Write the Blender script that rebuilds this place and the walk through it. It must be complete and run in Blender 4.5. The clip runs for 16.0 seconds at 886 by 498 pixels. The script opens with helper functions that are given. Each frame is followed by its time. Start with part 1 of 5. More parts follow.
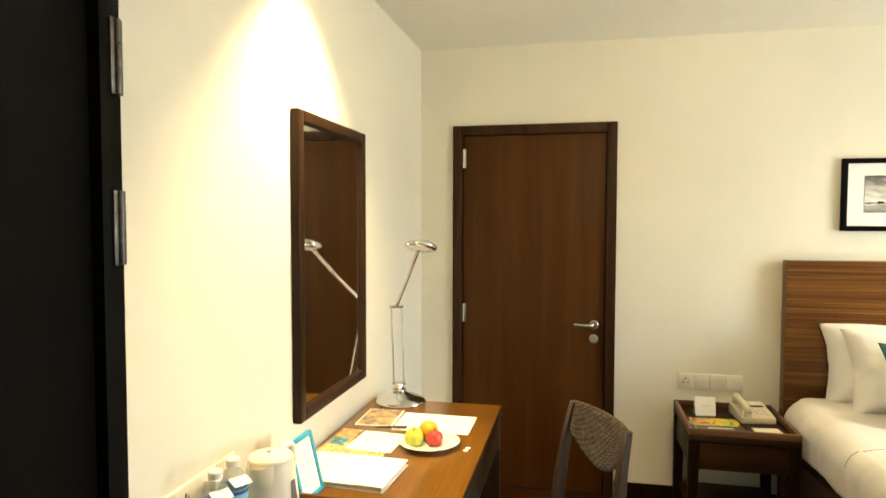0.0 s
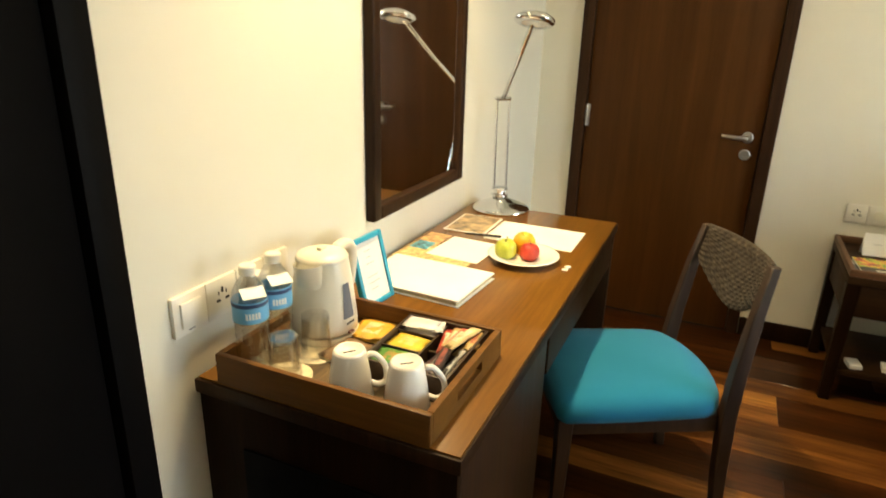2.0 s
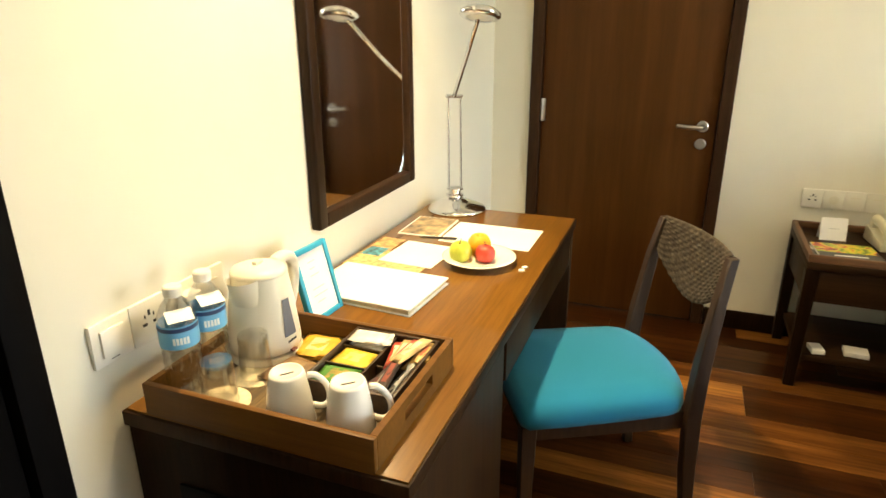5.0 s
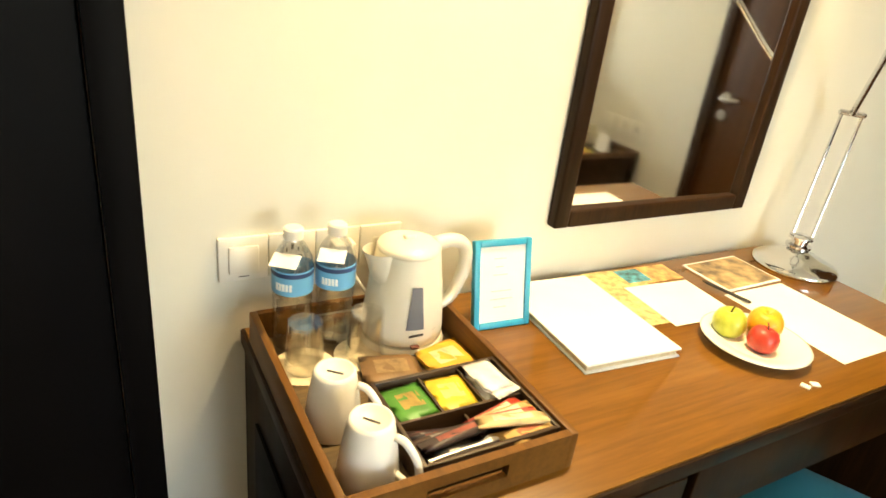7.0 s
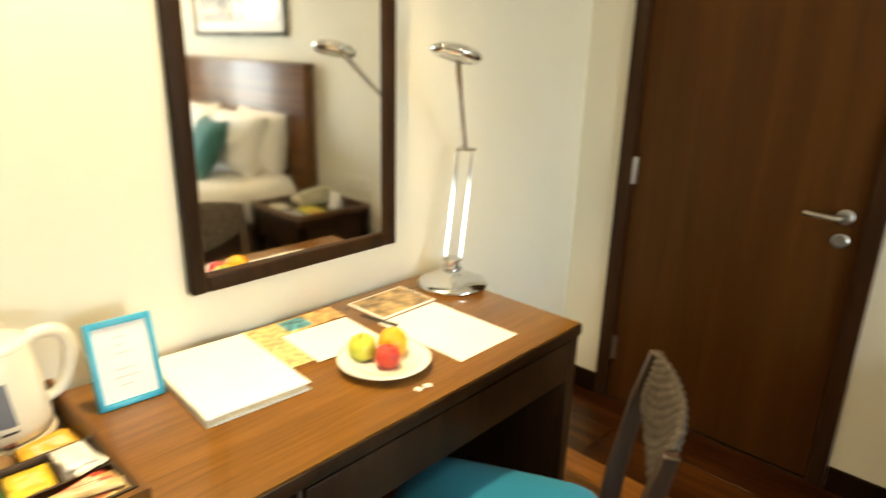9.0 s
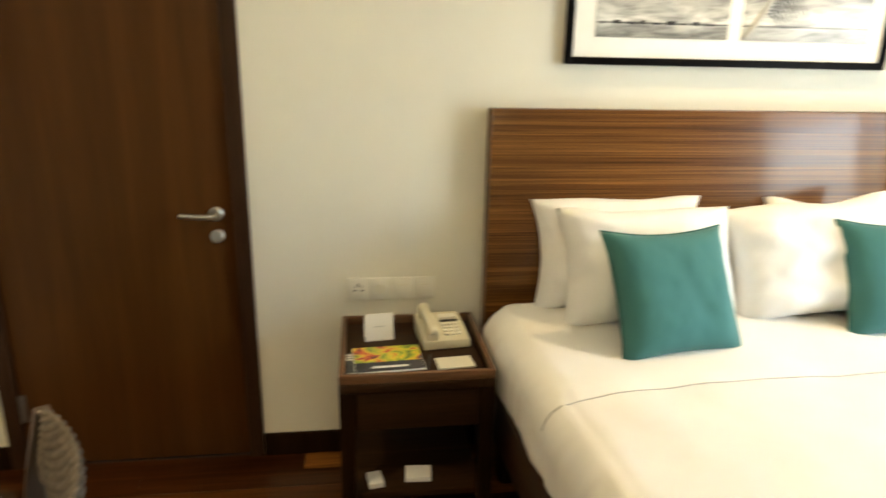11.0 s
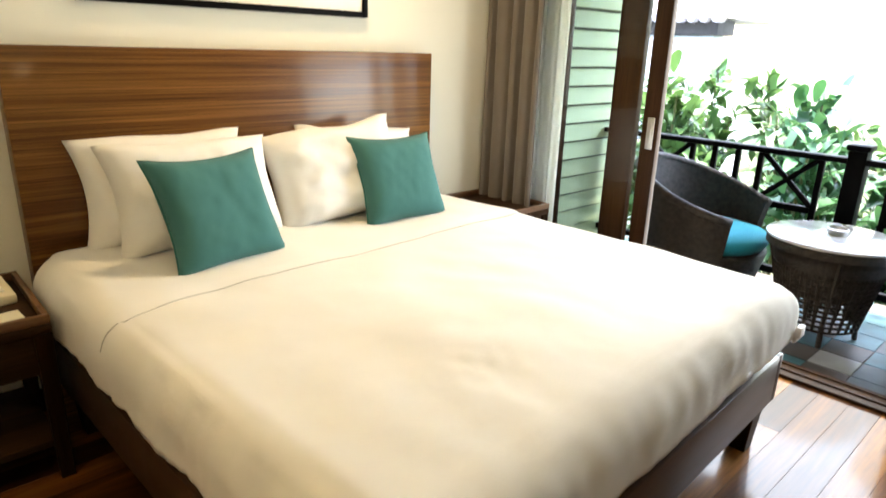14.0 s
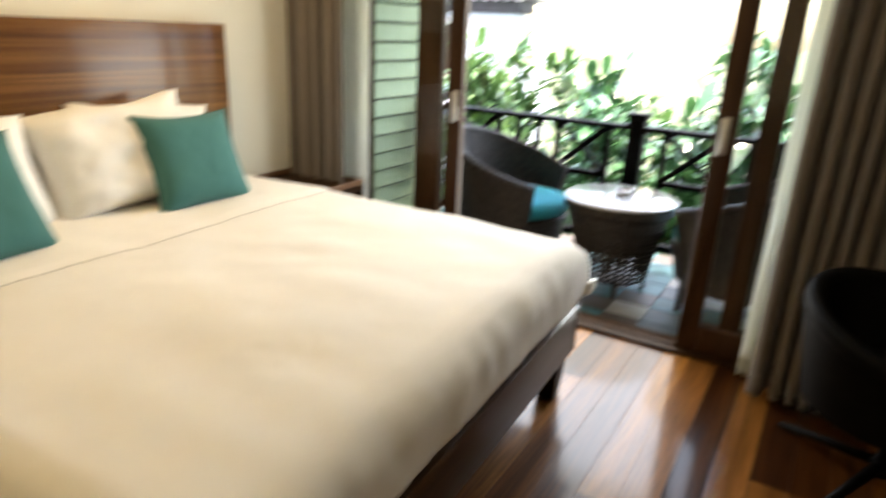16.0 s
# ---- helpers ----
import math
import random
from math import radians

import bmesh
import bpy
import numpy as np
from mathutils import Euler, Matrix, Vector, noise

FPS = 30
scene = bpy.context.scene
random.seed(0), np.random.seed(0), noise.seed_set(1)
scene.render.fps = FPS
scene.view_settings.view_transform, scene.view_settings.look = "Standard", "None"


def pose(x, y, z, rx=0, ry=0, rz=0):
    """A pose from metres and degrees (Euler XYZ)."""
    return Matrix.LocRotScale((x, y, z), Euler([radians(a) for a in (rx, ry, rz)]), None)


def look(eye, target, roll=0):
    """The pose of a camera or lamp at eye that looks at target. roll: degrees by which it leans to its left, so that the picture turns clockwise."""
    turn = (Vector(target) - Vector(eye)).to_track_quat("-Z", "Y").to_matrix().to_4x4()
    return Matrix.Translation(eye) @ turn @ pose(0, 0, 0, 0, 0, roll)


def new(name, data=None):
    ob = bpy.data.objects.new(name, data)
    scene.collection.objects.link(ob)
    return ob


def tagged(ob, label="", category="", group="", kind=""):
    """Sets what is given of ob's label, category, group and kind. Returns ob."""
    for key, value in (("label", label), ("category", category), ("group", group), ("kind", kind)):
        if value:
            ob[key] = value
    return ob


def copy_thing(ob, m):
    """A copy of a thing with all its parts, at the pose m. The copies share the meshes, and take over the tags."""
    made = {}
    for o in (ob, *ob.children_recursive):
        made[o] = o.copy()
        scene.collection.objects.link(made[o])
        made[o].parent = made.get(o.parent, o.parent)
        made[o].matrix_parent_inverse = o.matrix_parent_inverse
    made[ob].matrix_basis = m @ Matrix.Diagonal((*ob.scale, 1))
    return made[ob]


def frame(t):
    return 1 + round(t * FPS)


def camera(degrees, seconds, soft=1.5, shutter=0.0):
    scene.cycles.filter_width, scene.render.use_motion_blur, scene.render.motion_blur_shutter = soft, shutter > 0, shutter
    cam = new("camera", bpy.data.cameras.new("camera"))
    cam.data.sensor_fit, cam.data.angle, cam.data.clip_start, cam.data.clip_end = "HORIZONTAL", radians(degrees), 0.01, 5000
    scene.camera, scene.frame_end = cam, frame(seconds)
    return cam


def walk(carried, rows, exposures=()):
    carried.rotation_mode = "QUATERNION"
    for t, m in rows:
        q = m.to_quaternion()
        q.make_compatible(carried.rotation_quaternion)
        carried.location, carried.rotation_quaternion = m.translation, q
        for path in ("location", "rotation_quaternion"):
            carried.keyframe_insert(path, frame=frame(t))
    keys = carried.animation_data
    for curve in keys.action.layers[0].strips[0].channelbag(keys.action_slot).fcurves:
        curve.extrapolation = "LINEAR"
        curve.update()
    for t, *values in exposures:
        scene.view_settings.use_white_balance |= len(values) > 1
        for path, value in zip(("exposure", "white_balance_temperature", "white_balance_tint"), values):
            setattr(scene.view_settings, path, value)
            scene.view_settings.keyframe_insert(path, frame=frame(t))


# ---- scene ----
cam = camera(70.1, 16.0, shutter=0.5)
EXPOSURES = [(0.0, 4.54, 6950, 7), (0.6, 4.4, 6750, 7), (1.0, 4.32, 6750, 7), (1.8, 4.3, 6750, 7), (4.0, 4.48, 6750, 7), (6.5, 4.68, 7000, 7), (7.2, 4.51, 7000, 7), (10.0, 4.35, 6750, 7), (12.5, 4.0, 6400, 8), (13.0, 3.94, 6400, 8), (14.0, 4.0, 7050, 10), (15.0, 3.87, 7450, 12), (16.0, 3.62, 7550, 12)]
PATH = [
    (0, (-0.164, 0.351, 1.591), (-0.587, 2.304, 1.5), 0.1),
    (0.5, (-0.224, 0.455, 1.564), (-0.636, 2.402, 1.368), 2.0),
    (1, (-0.215, 0.601, 1.525), (-0.856, 2.462, 1.166), 2.5),
    (1.5, (-0.193, 0.726, 1.485), (-1.038, 2.458, 0.951), 3.5),
    (2, (-0.173, 0.756, 1.464), (-0.932, 2.479, 0.789), 1.6),
    (2.5, (-0.171, 0.75, 1.457), (-0.86, 2.472, 0.708), 2.1),
    (3, (-0.166, 0.751, 1.442), (-0.802, 2.45, 0.599), 2.3),
    (3.5, (-0.157, 0.752, 1.432), (-0.751, 2.452, 0.563), 2.3),
    (4, (-0.144, 0.758, 1.465), (-0.732, 2.52, 0.723), 0.4),
    (4.2, (-0.139, 0.759, 1.469), (-0.744, 2.537, 0.78), 0.0),
    (6.3, (-0.179, 1.207, 1.421), (-1.344, 2.616, 0.61), 6.5),
    (6.5, (-0.144, 1.271, 1.425), (-1.488, 2.511, 0.615), 7.1),
    (7, (-0.035, 1.379, 1.436), (-1.596, 2.318, 0.611), 7.1),
    (7.5, (0.088, 1.428, 1.445), (-1.487, 2.354, 0.632), 4.6),
    (8, (0.199, 1.466, 1.461), (-1.313, 2.502, 0.661), 4.2),
    (8.5, (0.266, 1.57, 1.472), (-1.156, 2.756, 0.715), 2.7),
    (9, (0.332, 1.667, 1.494), (-0.966, 3.061, 0.887), 1.5),
    (9.5, (0.416, 1.749, 1.508), (-0.607, 3.355, 0.896), 0.4),
    (10, (0.447, 1.78, 1.493), (-0.269, 3.542, 0.875), 0.1),
    (10.2, (0.44, 1.783, 1.505), (-0.074, 3.61, 0.873), 0.2),
    (12.5, (0.438, 1.532, 1.504), (1.565, 3.156, 1.197), 2.3),
    (13, (0.476, 1.46, 1.487), (1.725, 2.984, 1.148), 3.1),
    (13.5, (0.503, 1.409, 1.451), (1.815, 2.845, 0.989), 1.9),
    (14, (0.519, 1.398, 1.419), (1.822, 2.787, 0.808), 1.8),
    (14.5, (0.529, 1.396, 1.391), (1.818, 2.747, 0.673), 1.7),
    (15, (0.533, 1.394, 1.367), (1.788, 2.708, 0.531), 2.1),
    (15.5, (0.543, 1.378, 1.359), (1.834, 2.639, 0.498), 1.4),
    (16, (0.609, 1.35, 1.403), (2.227, 2.325, 0.747), 2.6),
]
walk(cam, [(t, look(eye, target, roll)) for t, eye, target, roll in PATH], EXPOSURES)

# ---- world, sun, exposure ----
world = bpy.data.worlds.new("world")
scene.world = world
world.use_nodes = True
_wt = world.node_tree
_sky = _wt.nodes.new("ShaderNodeTexSky")
_sky.sky_type = "NISHITA"
_sky.sun_disc = False
_sky.sun_elevation = radians(77)
_sky.sun_rotation = radians(100)
_sky.air_density, _sky.dust_density = 1.2, 3.0
_bg = _wt.nodes["Background"]
_wt.links.new(_sky.outputs[0], _bg.inputs[0])
_bg.inputs[1].default_value = 0.15

sun = new("sun", bpy.data.lights.new("sun", "SUN"))
sun.data.energy, sun.data.angle, sun.data.color = 1.6, radians(12), (1.0, 0.95, 0.86)
sun.matrix_world = look((2.2, -0.4, 9.7), (0, 0, 0))


# daylight through the open balcony door
daylight = new("daylight", bpy.data.lights.new("daylight", "AREA"))
daylight.data.shape, daylight.data.size, daylight.data.size_y = "RECTANGLE", 1.25, 1.95
daylight.data.energy, daylight.data.color = 4.2, (0.87, 0.94, 1.0)
daylight.matrix_world = look((3.62, 2.41, 1.06), (2.62, 2.41, 1.0))


def downlight_lamp(x, y, watts, target=None, cone=75, blend=0.75, size=0.04):
    lamp = new("lamp", bpy.data.lights.new("lamp", "SPOT"))
    lamp.data.energy, lamp.data.spot_size, lamp.data.spot_blend = watts, radians(cone), blend
    lamp.data.shadow_soft_size, lamp.data.color = size, (1.0, 0.74, 0.40)
    lamp.matrix_world = look((x, y, 2.575), target or (x, y, 0))
    return lamp


DOWNLIGHTS = [
    # x, y, watts, target, cone
    (-0.84, 2.35, 10.5, (-0.88, 2.33, 0.0), 96),
    (2.2, 3.64, 4.2, (2.2, 3.8, 0.0), 132),
]
# added fill lamps, out of view, to brighten the ceiling and upper walls
FILL_DOMES = [
    # x, y, watts
    (0.6, 2.35, 0.9),
    (0.3, 0.1, 0.3),
]
for _x, _y, _w in FILL_DOMES:
    _l = new("lamp", bpy.data.lights.new("lamp", "POINT"))
    _l.data.energy, _l.data.shadow_soft_size, _l.data.color = _w, 0.05, (1.0, 0.74, 0.40)
    _l.matrix_world = pose(_x, _y, 2.43)
for _x, _y, _w, _t, _c in DOWNLIGHTS:
    downlight_lamp(_x, _y, _w, _t, _c)


# ---- materials ----
def node(nt, kind, **inputs):
    n = nt.nodes.new(kind)
    for key, value in inputs.items():
        n.inputs[key.replace("_", " ")].default_value = value
    return n


def mix_colour(nt, fac, a, b, mode="MIX"):
    m = nt.nodes.new("ShaderNodeMix")
    m.data_type, m.blend_type = "RGBA", mode
    for socket, value in ((m.inputs[0], fac), (m.inputs[6], a), (m.inputs[7], b)):
        if isinstance(value, (int, float)):
            socket.default_value = value
        elif isinstance(value, tuple):
            socket.default_value = (*value, 1.0)[:4]
        else:
            nt.links.new(value, socket)
    return m.outputs[2]


def ramp(nt, fac, stops):
    r = nt.nodes.new("ShaderNodeValToRGB")
    while len(r.color_ramp.elements) < len(stops):
        r.color_ramp.elements.new(0.5)
    for e, (p, c) in zip(r.color_ramp.elements, stops):
        e.position, e.color = p, (*c, 1.0)
    nt.links.new(fac, r.inputs[0])
    return r.outputs[0]


def coords(nt, scale=(1, 1, 1), rot=(0, 0, 0), random_shift=False):
    tc = nt.nodes.new("ShaderNodeTexCoord")
    mp = nt.nodes.new("ShaderNodeMapping")
    mp.inputs["Scale"].default_value = scale
    mp.inputs["Rotation"].default_value = [radians(a) for a in rot]
    nt.links.new(tc.outputs["Object"], mp.inputs["Vector"])
    if random_shift:
        oi = nt.nodes.new("ShaderNodeObjectInfo")
        ml = nt.nodes.new("ShaderNodeMath")
        ml.operation = "MULTIPLY"
        ml.inputs[1].default_value = 37.0
        nt.links.new(oi.outputs["Random"], ml.inputs[0])
        nt.links.new(ml.outputs[0], mp.inputs["Location"])
    return mp.outputs[0]


def blank(name, rough=0.5, metal=0.0, coat=0.0, spec=0.5):
    m = bpy.data.materials.new(name)
    m.use_nodes = True
    b = m.node_tree.nodes["Principled BSDF"]
    b.inputs["Roughness"].default_value, b.inputs["Metallic"].default_value = rough, metal
    b.inputs["Coat Weight"].default_value, b.inputs["Specular IOR Level"].default_value = coat, spec
    b.inputs["Coat Roughness"].default_value = 0.12
    return m, m.node_tree, b


def bump(nt, b, height, strength, distance=0.01):
    n = nt.nodes.new("ShaderNodeBump")
    n.inputs["Strength"].default_value, n.inputs["Distance"].default_value = strength, distance
    nt.links.new(height, n.inputs["Height"])
    nt.links.new(n.outputs[0], b.inputs["Normal"])


def noise_out(nt, vec, scale, detail=4.0, rough=0.55, distortion=0.0):
    n = node(nt, "ShaderNodeTexNoise", Scale=scale, Detail=detail, Roughness=rough, Distortion=distortion)
    nt.links.new(vec, n.inputs["Vector"])
    return n.outputs["Fac"]


def plain(name, colour, rough=0.5, metal=0.0, vary=0.08, scale=6.0, grain=120.0, relief=0.05, coat=0.0, sheen=0.0):
    """Paint, plastic, metal or cloth: a colour with blotches and a fine grain."""
    m, nt, b = blank(name, rough, metal, coat)
    v = coords(nt)
    dark = tuple(c * (1 - 2 * vary) for c in colour)
    lite = tuple(min(1.0, c * (1 + vary)) for c in colour)
    col = ramp(nt, noise_out(nt, v, scale, 5), [(0.3, dark), (0.7, lite)])
    nt.links.new(col, b.inputs["Base Color"])
    if relief:
        bump(nt, b, noise_out(nt, v, grain, 3), relief, 0.004)
    rr = nt.nodes.new("ShaderNodeMapRange")
    rr.inputs["To Min"].default_value, rr.inputs["To Max"].default_value = max(0.02, rough - 0.06), min(1, rough + 0.06)
    nt.links.new(noise_out(nt, v, scale * 3, 3), rr.inputs["Value"])
    nt.links.new(rr.outputs[0], b.inputs["Roughness"])
    if sheen:
        b.inputs["Sheen Weight"].default_value = sheen
    return m


def wood(name, dark, mid, lite, axis="x", rough=0.35, coat=0.0, fine=1.0, streak=0.5, per_object=False, relief=0.08, stretch=1.0):
    """Wood with its grain along one axis."""
    m, nt, b = blank(name, rough, 0.0, coat)
    k = 1.2 * stretch
    s = {"x": (k, 22, 22), "y": (22, k, 22), "z": (22, 22, k)}[axis]
    v = coords(nt, tuple(a * fine for a in s), random_shift=per_object)
    big = noise_out(nt, v, 0.7, 3, 0.5, 0.6)
    small = noise_out(nt, v, 4.0, 6, 0.65, 0.3)
    col = ramp(nt, big, [(0.25, dark), (0.5, mid), (0.78, lite)])
    col2 = ramp(nt, small, [(0.32, tuple(c * 0.55 for c in mid)), (0.62, (1, 1, 1))])
    out = mix_colour(nt, streak, col, col2, "MULTIPLY")
    if per_object:
        oi = nt.nodes.new("ShaderNodeObjectInfo")
        tint = ramp(nt, oi.outputs["Random"], [(0.0, (0.26, 0.2, 0.17)), (0.35, (0.5, 0.42, 0.34)), (0.58, (1.0, 0.95, 0.8)), (0.8, (1.7, 1.75, 1.5)), (1.0, (2.3, 2.5, 2.1))])
        out = mix_colour(nt, 1.0, out, tint, "MULTIPLY")
    nt.links.new(out, b.inputs["Base Color"])
    bump(nt, b, small, relief, 0.003)
    rr = nt.nodes.new("ShaderNodeMapRange")
    rr.inputs["To Min"].default_value, rr.inputs["To Max"].default_value = max(0.03, rough - 0.08), rough + 0.1
    nt.links.new(big, rr.inputs["Value"])
    nt.links.new(rr.outputs[0], b.inputs["Roughness"])
    return m


def cloth(name, colour, weave=900.0, vary=0.06, crease=0.25, sheen=0.2, rough=0.9):
    m, nt, b = blank(name, rough, 0.0, 0.0, 0.25)
    v = coords(nt)
    col = ramp(nt, noise_out(nt, v, 3.0, 4), [(0.3, tuple(c * (1 - vary) for c in colour)), (0.7, colour)])
    nt.links.new(col, b.inputs["Base Color"])
    mixn = nt.nodes.new("ShaderNodeMath")
    mixn.operation = "MULTIPLY_ADD"
    mixn.inputs[1].default_value = 0.25
    nt.links.new(noise_out(nt, v, weave, 2), mixn.inputs[0])
    nt.links.new(noise_out(nt, v, 9.0, 5, 0.6, 0.8), mixn.inputs[2])
    bump(nt, b, mixn.outputs[0], crease, 0.012)
    b.inputs["Sheen Weight"].default_value = sheen
    return m


M_WALL = plain("cream_wall_paint", (0.76, 0.73, 0.62), 0.75, vary=0.025, scale=1.3, grain=260, relief=0.06)
M_CEIL = plain("white_ceiling_paint", (0.8, 0.78, 0.68), 0.85, vary=0.02, scale=1.0, grain=200, relief=0.04)
M_DOOR = wood("brown_door_veneer", (0.062, 0.0225, 0.0048), (0.08, 0.03, 0.0066), (0.098, 0.038, 0.0088), "z", 0.42, fine=0.8, streak=0.15)
M_DARK = wood("dark_stained_wood", (0.009, 0.0036, 0.0013), (0.014, 0.006, 0.0022), (0.022, 0.010, 0.004), "z", 0.4, streak=0.4)
M_BEDBASE = wood("bed_base_brown", (0.03, 0.014, 0.006), (0.05, 0.024, 0.010), (0.075, 0.037, 0.016), "x", 0.4, streak=0.35)
M_DARKX = wood("dark_stained_wood_across", (0.022, 0.010, 0.004), (0.036, 0.017, 0.007), (0.054, 0.026, 0.011), "x", 0.45, streak=0.4)
M_BLACK = plain("black_brown_lacquer", (0.0035, 0.003, 0.003), 0.5, vary=0.15, scale=4, relief=0.03)
M_DESK = wood("desk_walnut_veneer", (0.145, 0.062, 0.009), (0.195, 0.085, 0.0125), (0.25, 0.115, 0.019), "y", 0.3, coat=0.6, fine=1.1, streak=0.3, relief=0.02)
M_HEAD = wood("striped_headboard_veneer", (0.085, 0.03, 0.006), (0.18, 0.074, 0.016), (0.32, 0.145, 0.036), "x", 0.36, coat=0.25, fine=3.0, streak=0.85, stretch=0.1, relief=0.04)
M_TAN = wood("tan_stand_wood", (0.10, 0.045, 0.018), (0.15, 0.07, 0.028), (0.2, 0.1, 0.042), "x", 0.42, streak=0.5)
M_PLANK = wood("floor_plank_wood", (0.064, 0.022, 0.006), (0.138, 0.052, 0.013), (0.235, 0.098, 0.024), "x", 0.34, coat=0.42, fine=0.8, streak=0.6, per_object=True)
M_GAP = plain("floor_joint", (0.03, 0.013, 0.006), 0.8)
M_FRAMEWOOD = wood("door_frame_hardwood", (0.028, 0.012, 0.006), (0.048, 0.022, 0.010), (0.07, 0.034, 0.016), "z", 0.4, streak=0.4)
M_LINEN = cloth("white_bed_linen", (0.84, 0.80, 0.73), crease=0.13)
M_PILLOW = cloth("white_pillow_cotton", (0.86, 0.84, 0.80), crease=0.25)
M_TEAL = cloth("teal_cushion_cloth", (0.05, 0.17, 0.16), crease=0.12, sheen=0.1)
M_TURQ = cloth("turquoise_seat_cloth", (0.012, 0.20, 0.36), crease=0.08, sheen=0.1)
M_DRAPE = cloth("taupe_drape_cloth", (0.15, 0.125, 0.104), crease=0.1)
M_CHROME = plain("polished_chrome", (0.75, 0.75, 0.76), 0.09, 1.0, vary=0.03, relief=0.0)
M_STEEL = plain("brushed_steel", (0.55, 0.54, 0.52), 0.32, 1.0, vary=0.06, grain=300)
M_WHITEP = plain("white_plastic", (0.78, 0.75, 0.66), 0.32, vary=0.02, relief=0.02)
M_CREAMP = plain("cream_plastic", (0.74, 0.70, 0.58), 0.3, vary=0.02, relief=0.02)
M_PAPER = plain("white_paper", (0.85, 0.84, 0.80), 0.7, vary=0.02, relief=0.02)
M_CERAMIC = plain("white_glazed_china", (0.82, 0.80, 0.75), 0.14, vary=0.02, relief=0.0, coat=0.4)


def thin_clear(name, tint, gloss, least=0.04):
    """Thin clear glass or plastic: light passes straight on, edges shine more."""
    m, nt, b = blank(name)
    nt.nodes.remove(b)
    tr = nt.nodes.new("ShaderNodeBsdfTransparent")
    tr.inputs["Color"].default_value = (*tint, 1)
    gl = nt.nodes.new("ShaderNodeBsdfGlossy")
    gl.inputs["Roughness"].default_value = 0.05
    lw = nt.nodes.new("ShaderNodeLayerWeight")
    lw.inputs["Blend"].default_value = 0.25
    fr = nt.nodes.new("ShaderNodeMath")
    fr.operation = "MULTIPLY_ADD"
    fr.inputs[1].default_value, fr.inputs[2].default_value = gloss, least
    nt.links.new(lw.outputs["Facing"], fr.inputs[0])
    mx = nt.nodes.new("ShaderNodeMixShader")
    nt.links.new(fr.outputs[0], mx.inputs[0])
    nt.links.new(tr.outputs[0], mx.inputs[1])
    nt.links.new(gl.outputs[0], mx.inputs[2])
    nt.links.new(mx.outputs[0], nt.nodes["Material Output"].inputs[0])
    return m


M_GLASS = thin_clear("clear_glass", (0.98, 0.98, 0.97), 0.9, 0.07)
M_PANE = thin_clear("window_glass", (0.97, 0.985, 0.98), 0.02, 0.015)
M_DESKDARK = wood("desk_dark_lacquer", (0.018, 0.0075, 0.0026), (0.03, 0.0135, 0.0047), (0.044, 0.021, 0.008), "z", 0.45, coat=0.03, streak=0.4, relief=0.02)
M_MIRROR = plain("mirror_silver", (0.9, 0.9, 0.88), 0.015, 1.0, vary=0.0, relief=0.0)


M_DESK.node_tree.nodes["Principled BSDF"].inputs["Coat Roughness"].default_value = 0.05
for _m, _s in ((M_DESK, 0.1), (M_PLANK, 0.08), (M_HEAD, 0.2), (M_DESKDARK, 0.12), (M_BLACK, 0.05), (M_DARK, 0.06), (M_DARKX, 0.1), (M_DOOR, 0.12), (M_FRAMEWOOD, 0.12)):
    _m.node_tree.nodes["Principled BSDF"].inputs["Specular IOR Level"].default_value = _s


# ---- building helpers ----
def link_mesh(name, bm, material, smooth=35):
    me = bpy.data.meshes.new(name)
    bm.to_mesh(me)
    bm.free()
    for mat in (material if isinstance(material, (list, tuple)) else [material]):
        me.materials.append(mat)
    me.polygons.foreach_set("use_smooth", [True] * len(me.polygons))
    me.set_sharp_from_angle(angle=radians(smooth))
    return me


def part(name, bm, material, parent, label="", smooth=35):
    ob = new(name, link_mesh(name, bm, material, smooth))
    ob.parent = parent
    if label:
        ob["label"] = label
    return ob


def thing(name, m, label, category, group=""):
    ob = new(name)
    ob.empty_display_size = 0.1
    ob.matrix_basis = m
    return tagged(ob, label, category, group)


def solo(name, bm, material, m, label, category, group="", smooth=35):
    ob = new(name, link_mesh(name, bm, material, smooth))
    ob.matrix_basis = m
    return tagged(ob, label, category, group)


def setting(name, bm, material, label="", category="", smooth=35):
    return tagged(new(name, link_mesh(name, bm, material, smooth)), label, category, kind="structure")


def box(bm, x0, x1, y0, y1, z0, z1, bevel=0.0, seg=2, m=None):
    mat = Matrix.Translation(((x0 + x1) / 2, (y0 + y1) / 2, (z0 + z1) / 2)) @ Matrix.Diagonal((x1 - x0, y1 - y0, z1 - z0, 1))
    made = bmesh.ops.create_cube(bm, size=1.0, matrix=mat)["verts"]
    if bevel:
        edges = list({e for v in made for e in v.link_edges})
        made = list({v for f in bmesh.ops.bevel(bm, geom=edges, offset=bevel, segments=seg, affect="EDGES", profile=0.5)["faces"] for v in f.verts} | {v for v in made if v.is_valid})
    if m is not None:
        bmesh.ops.transform(bm, matrix=m, verts=made)
    return bm


def boxes(*rows, bevel=0.0, seg=2):
    bm = bmesh.new()
    for r in rows:
        box(bm, *r, bevel=bevel, seg=seg)
    return bm


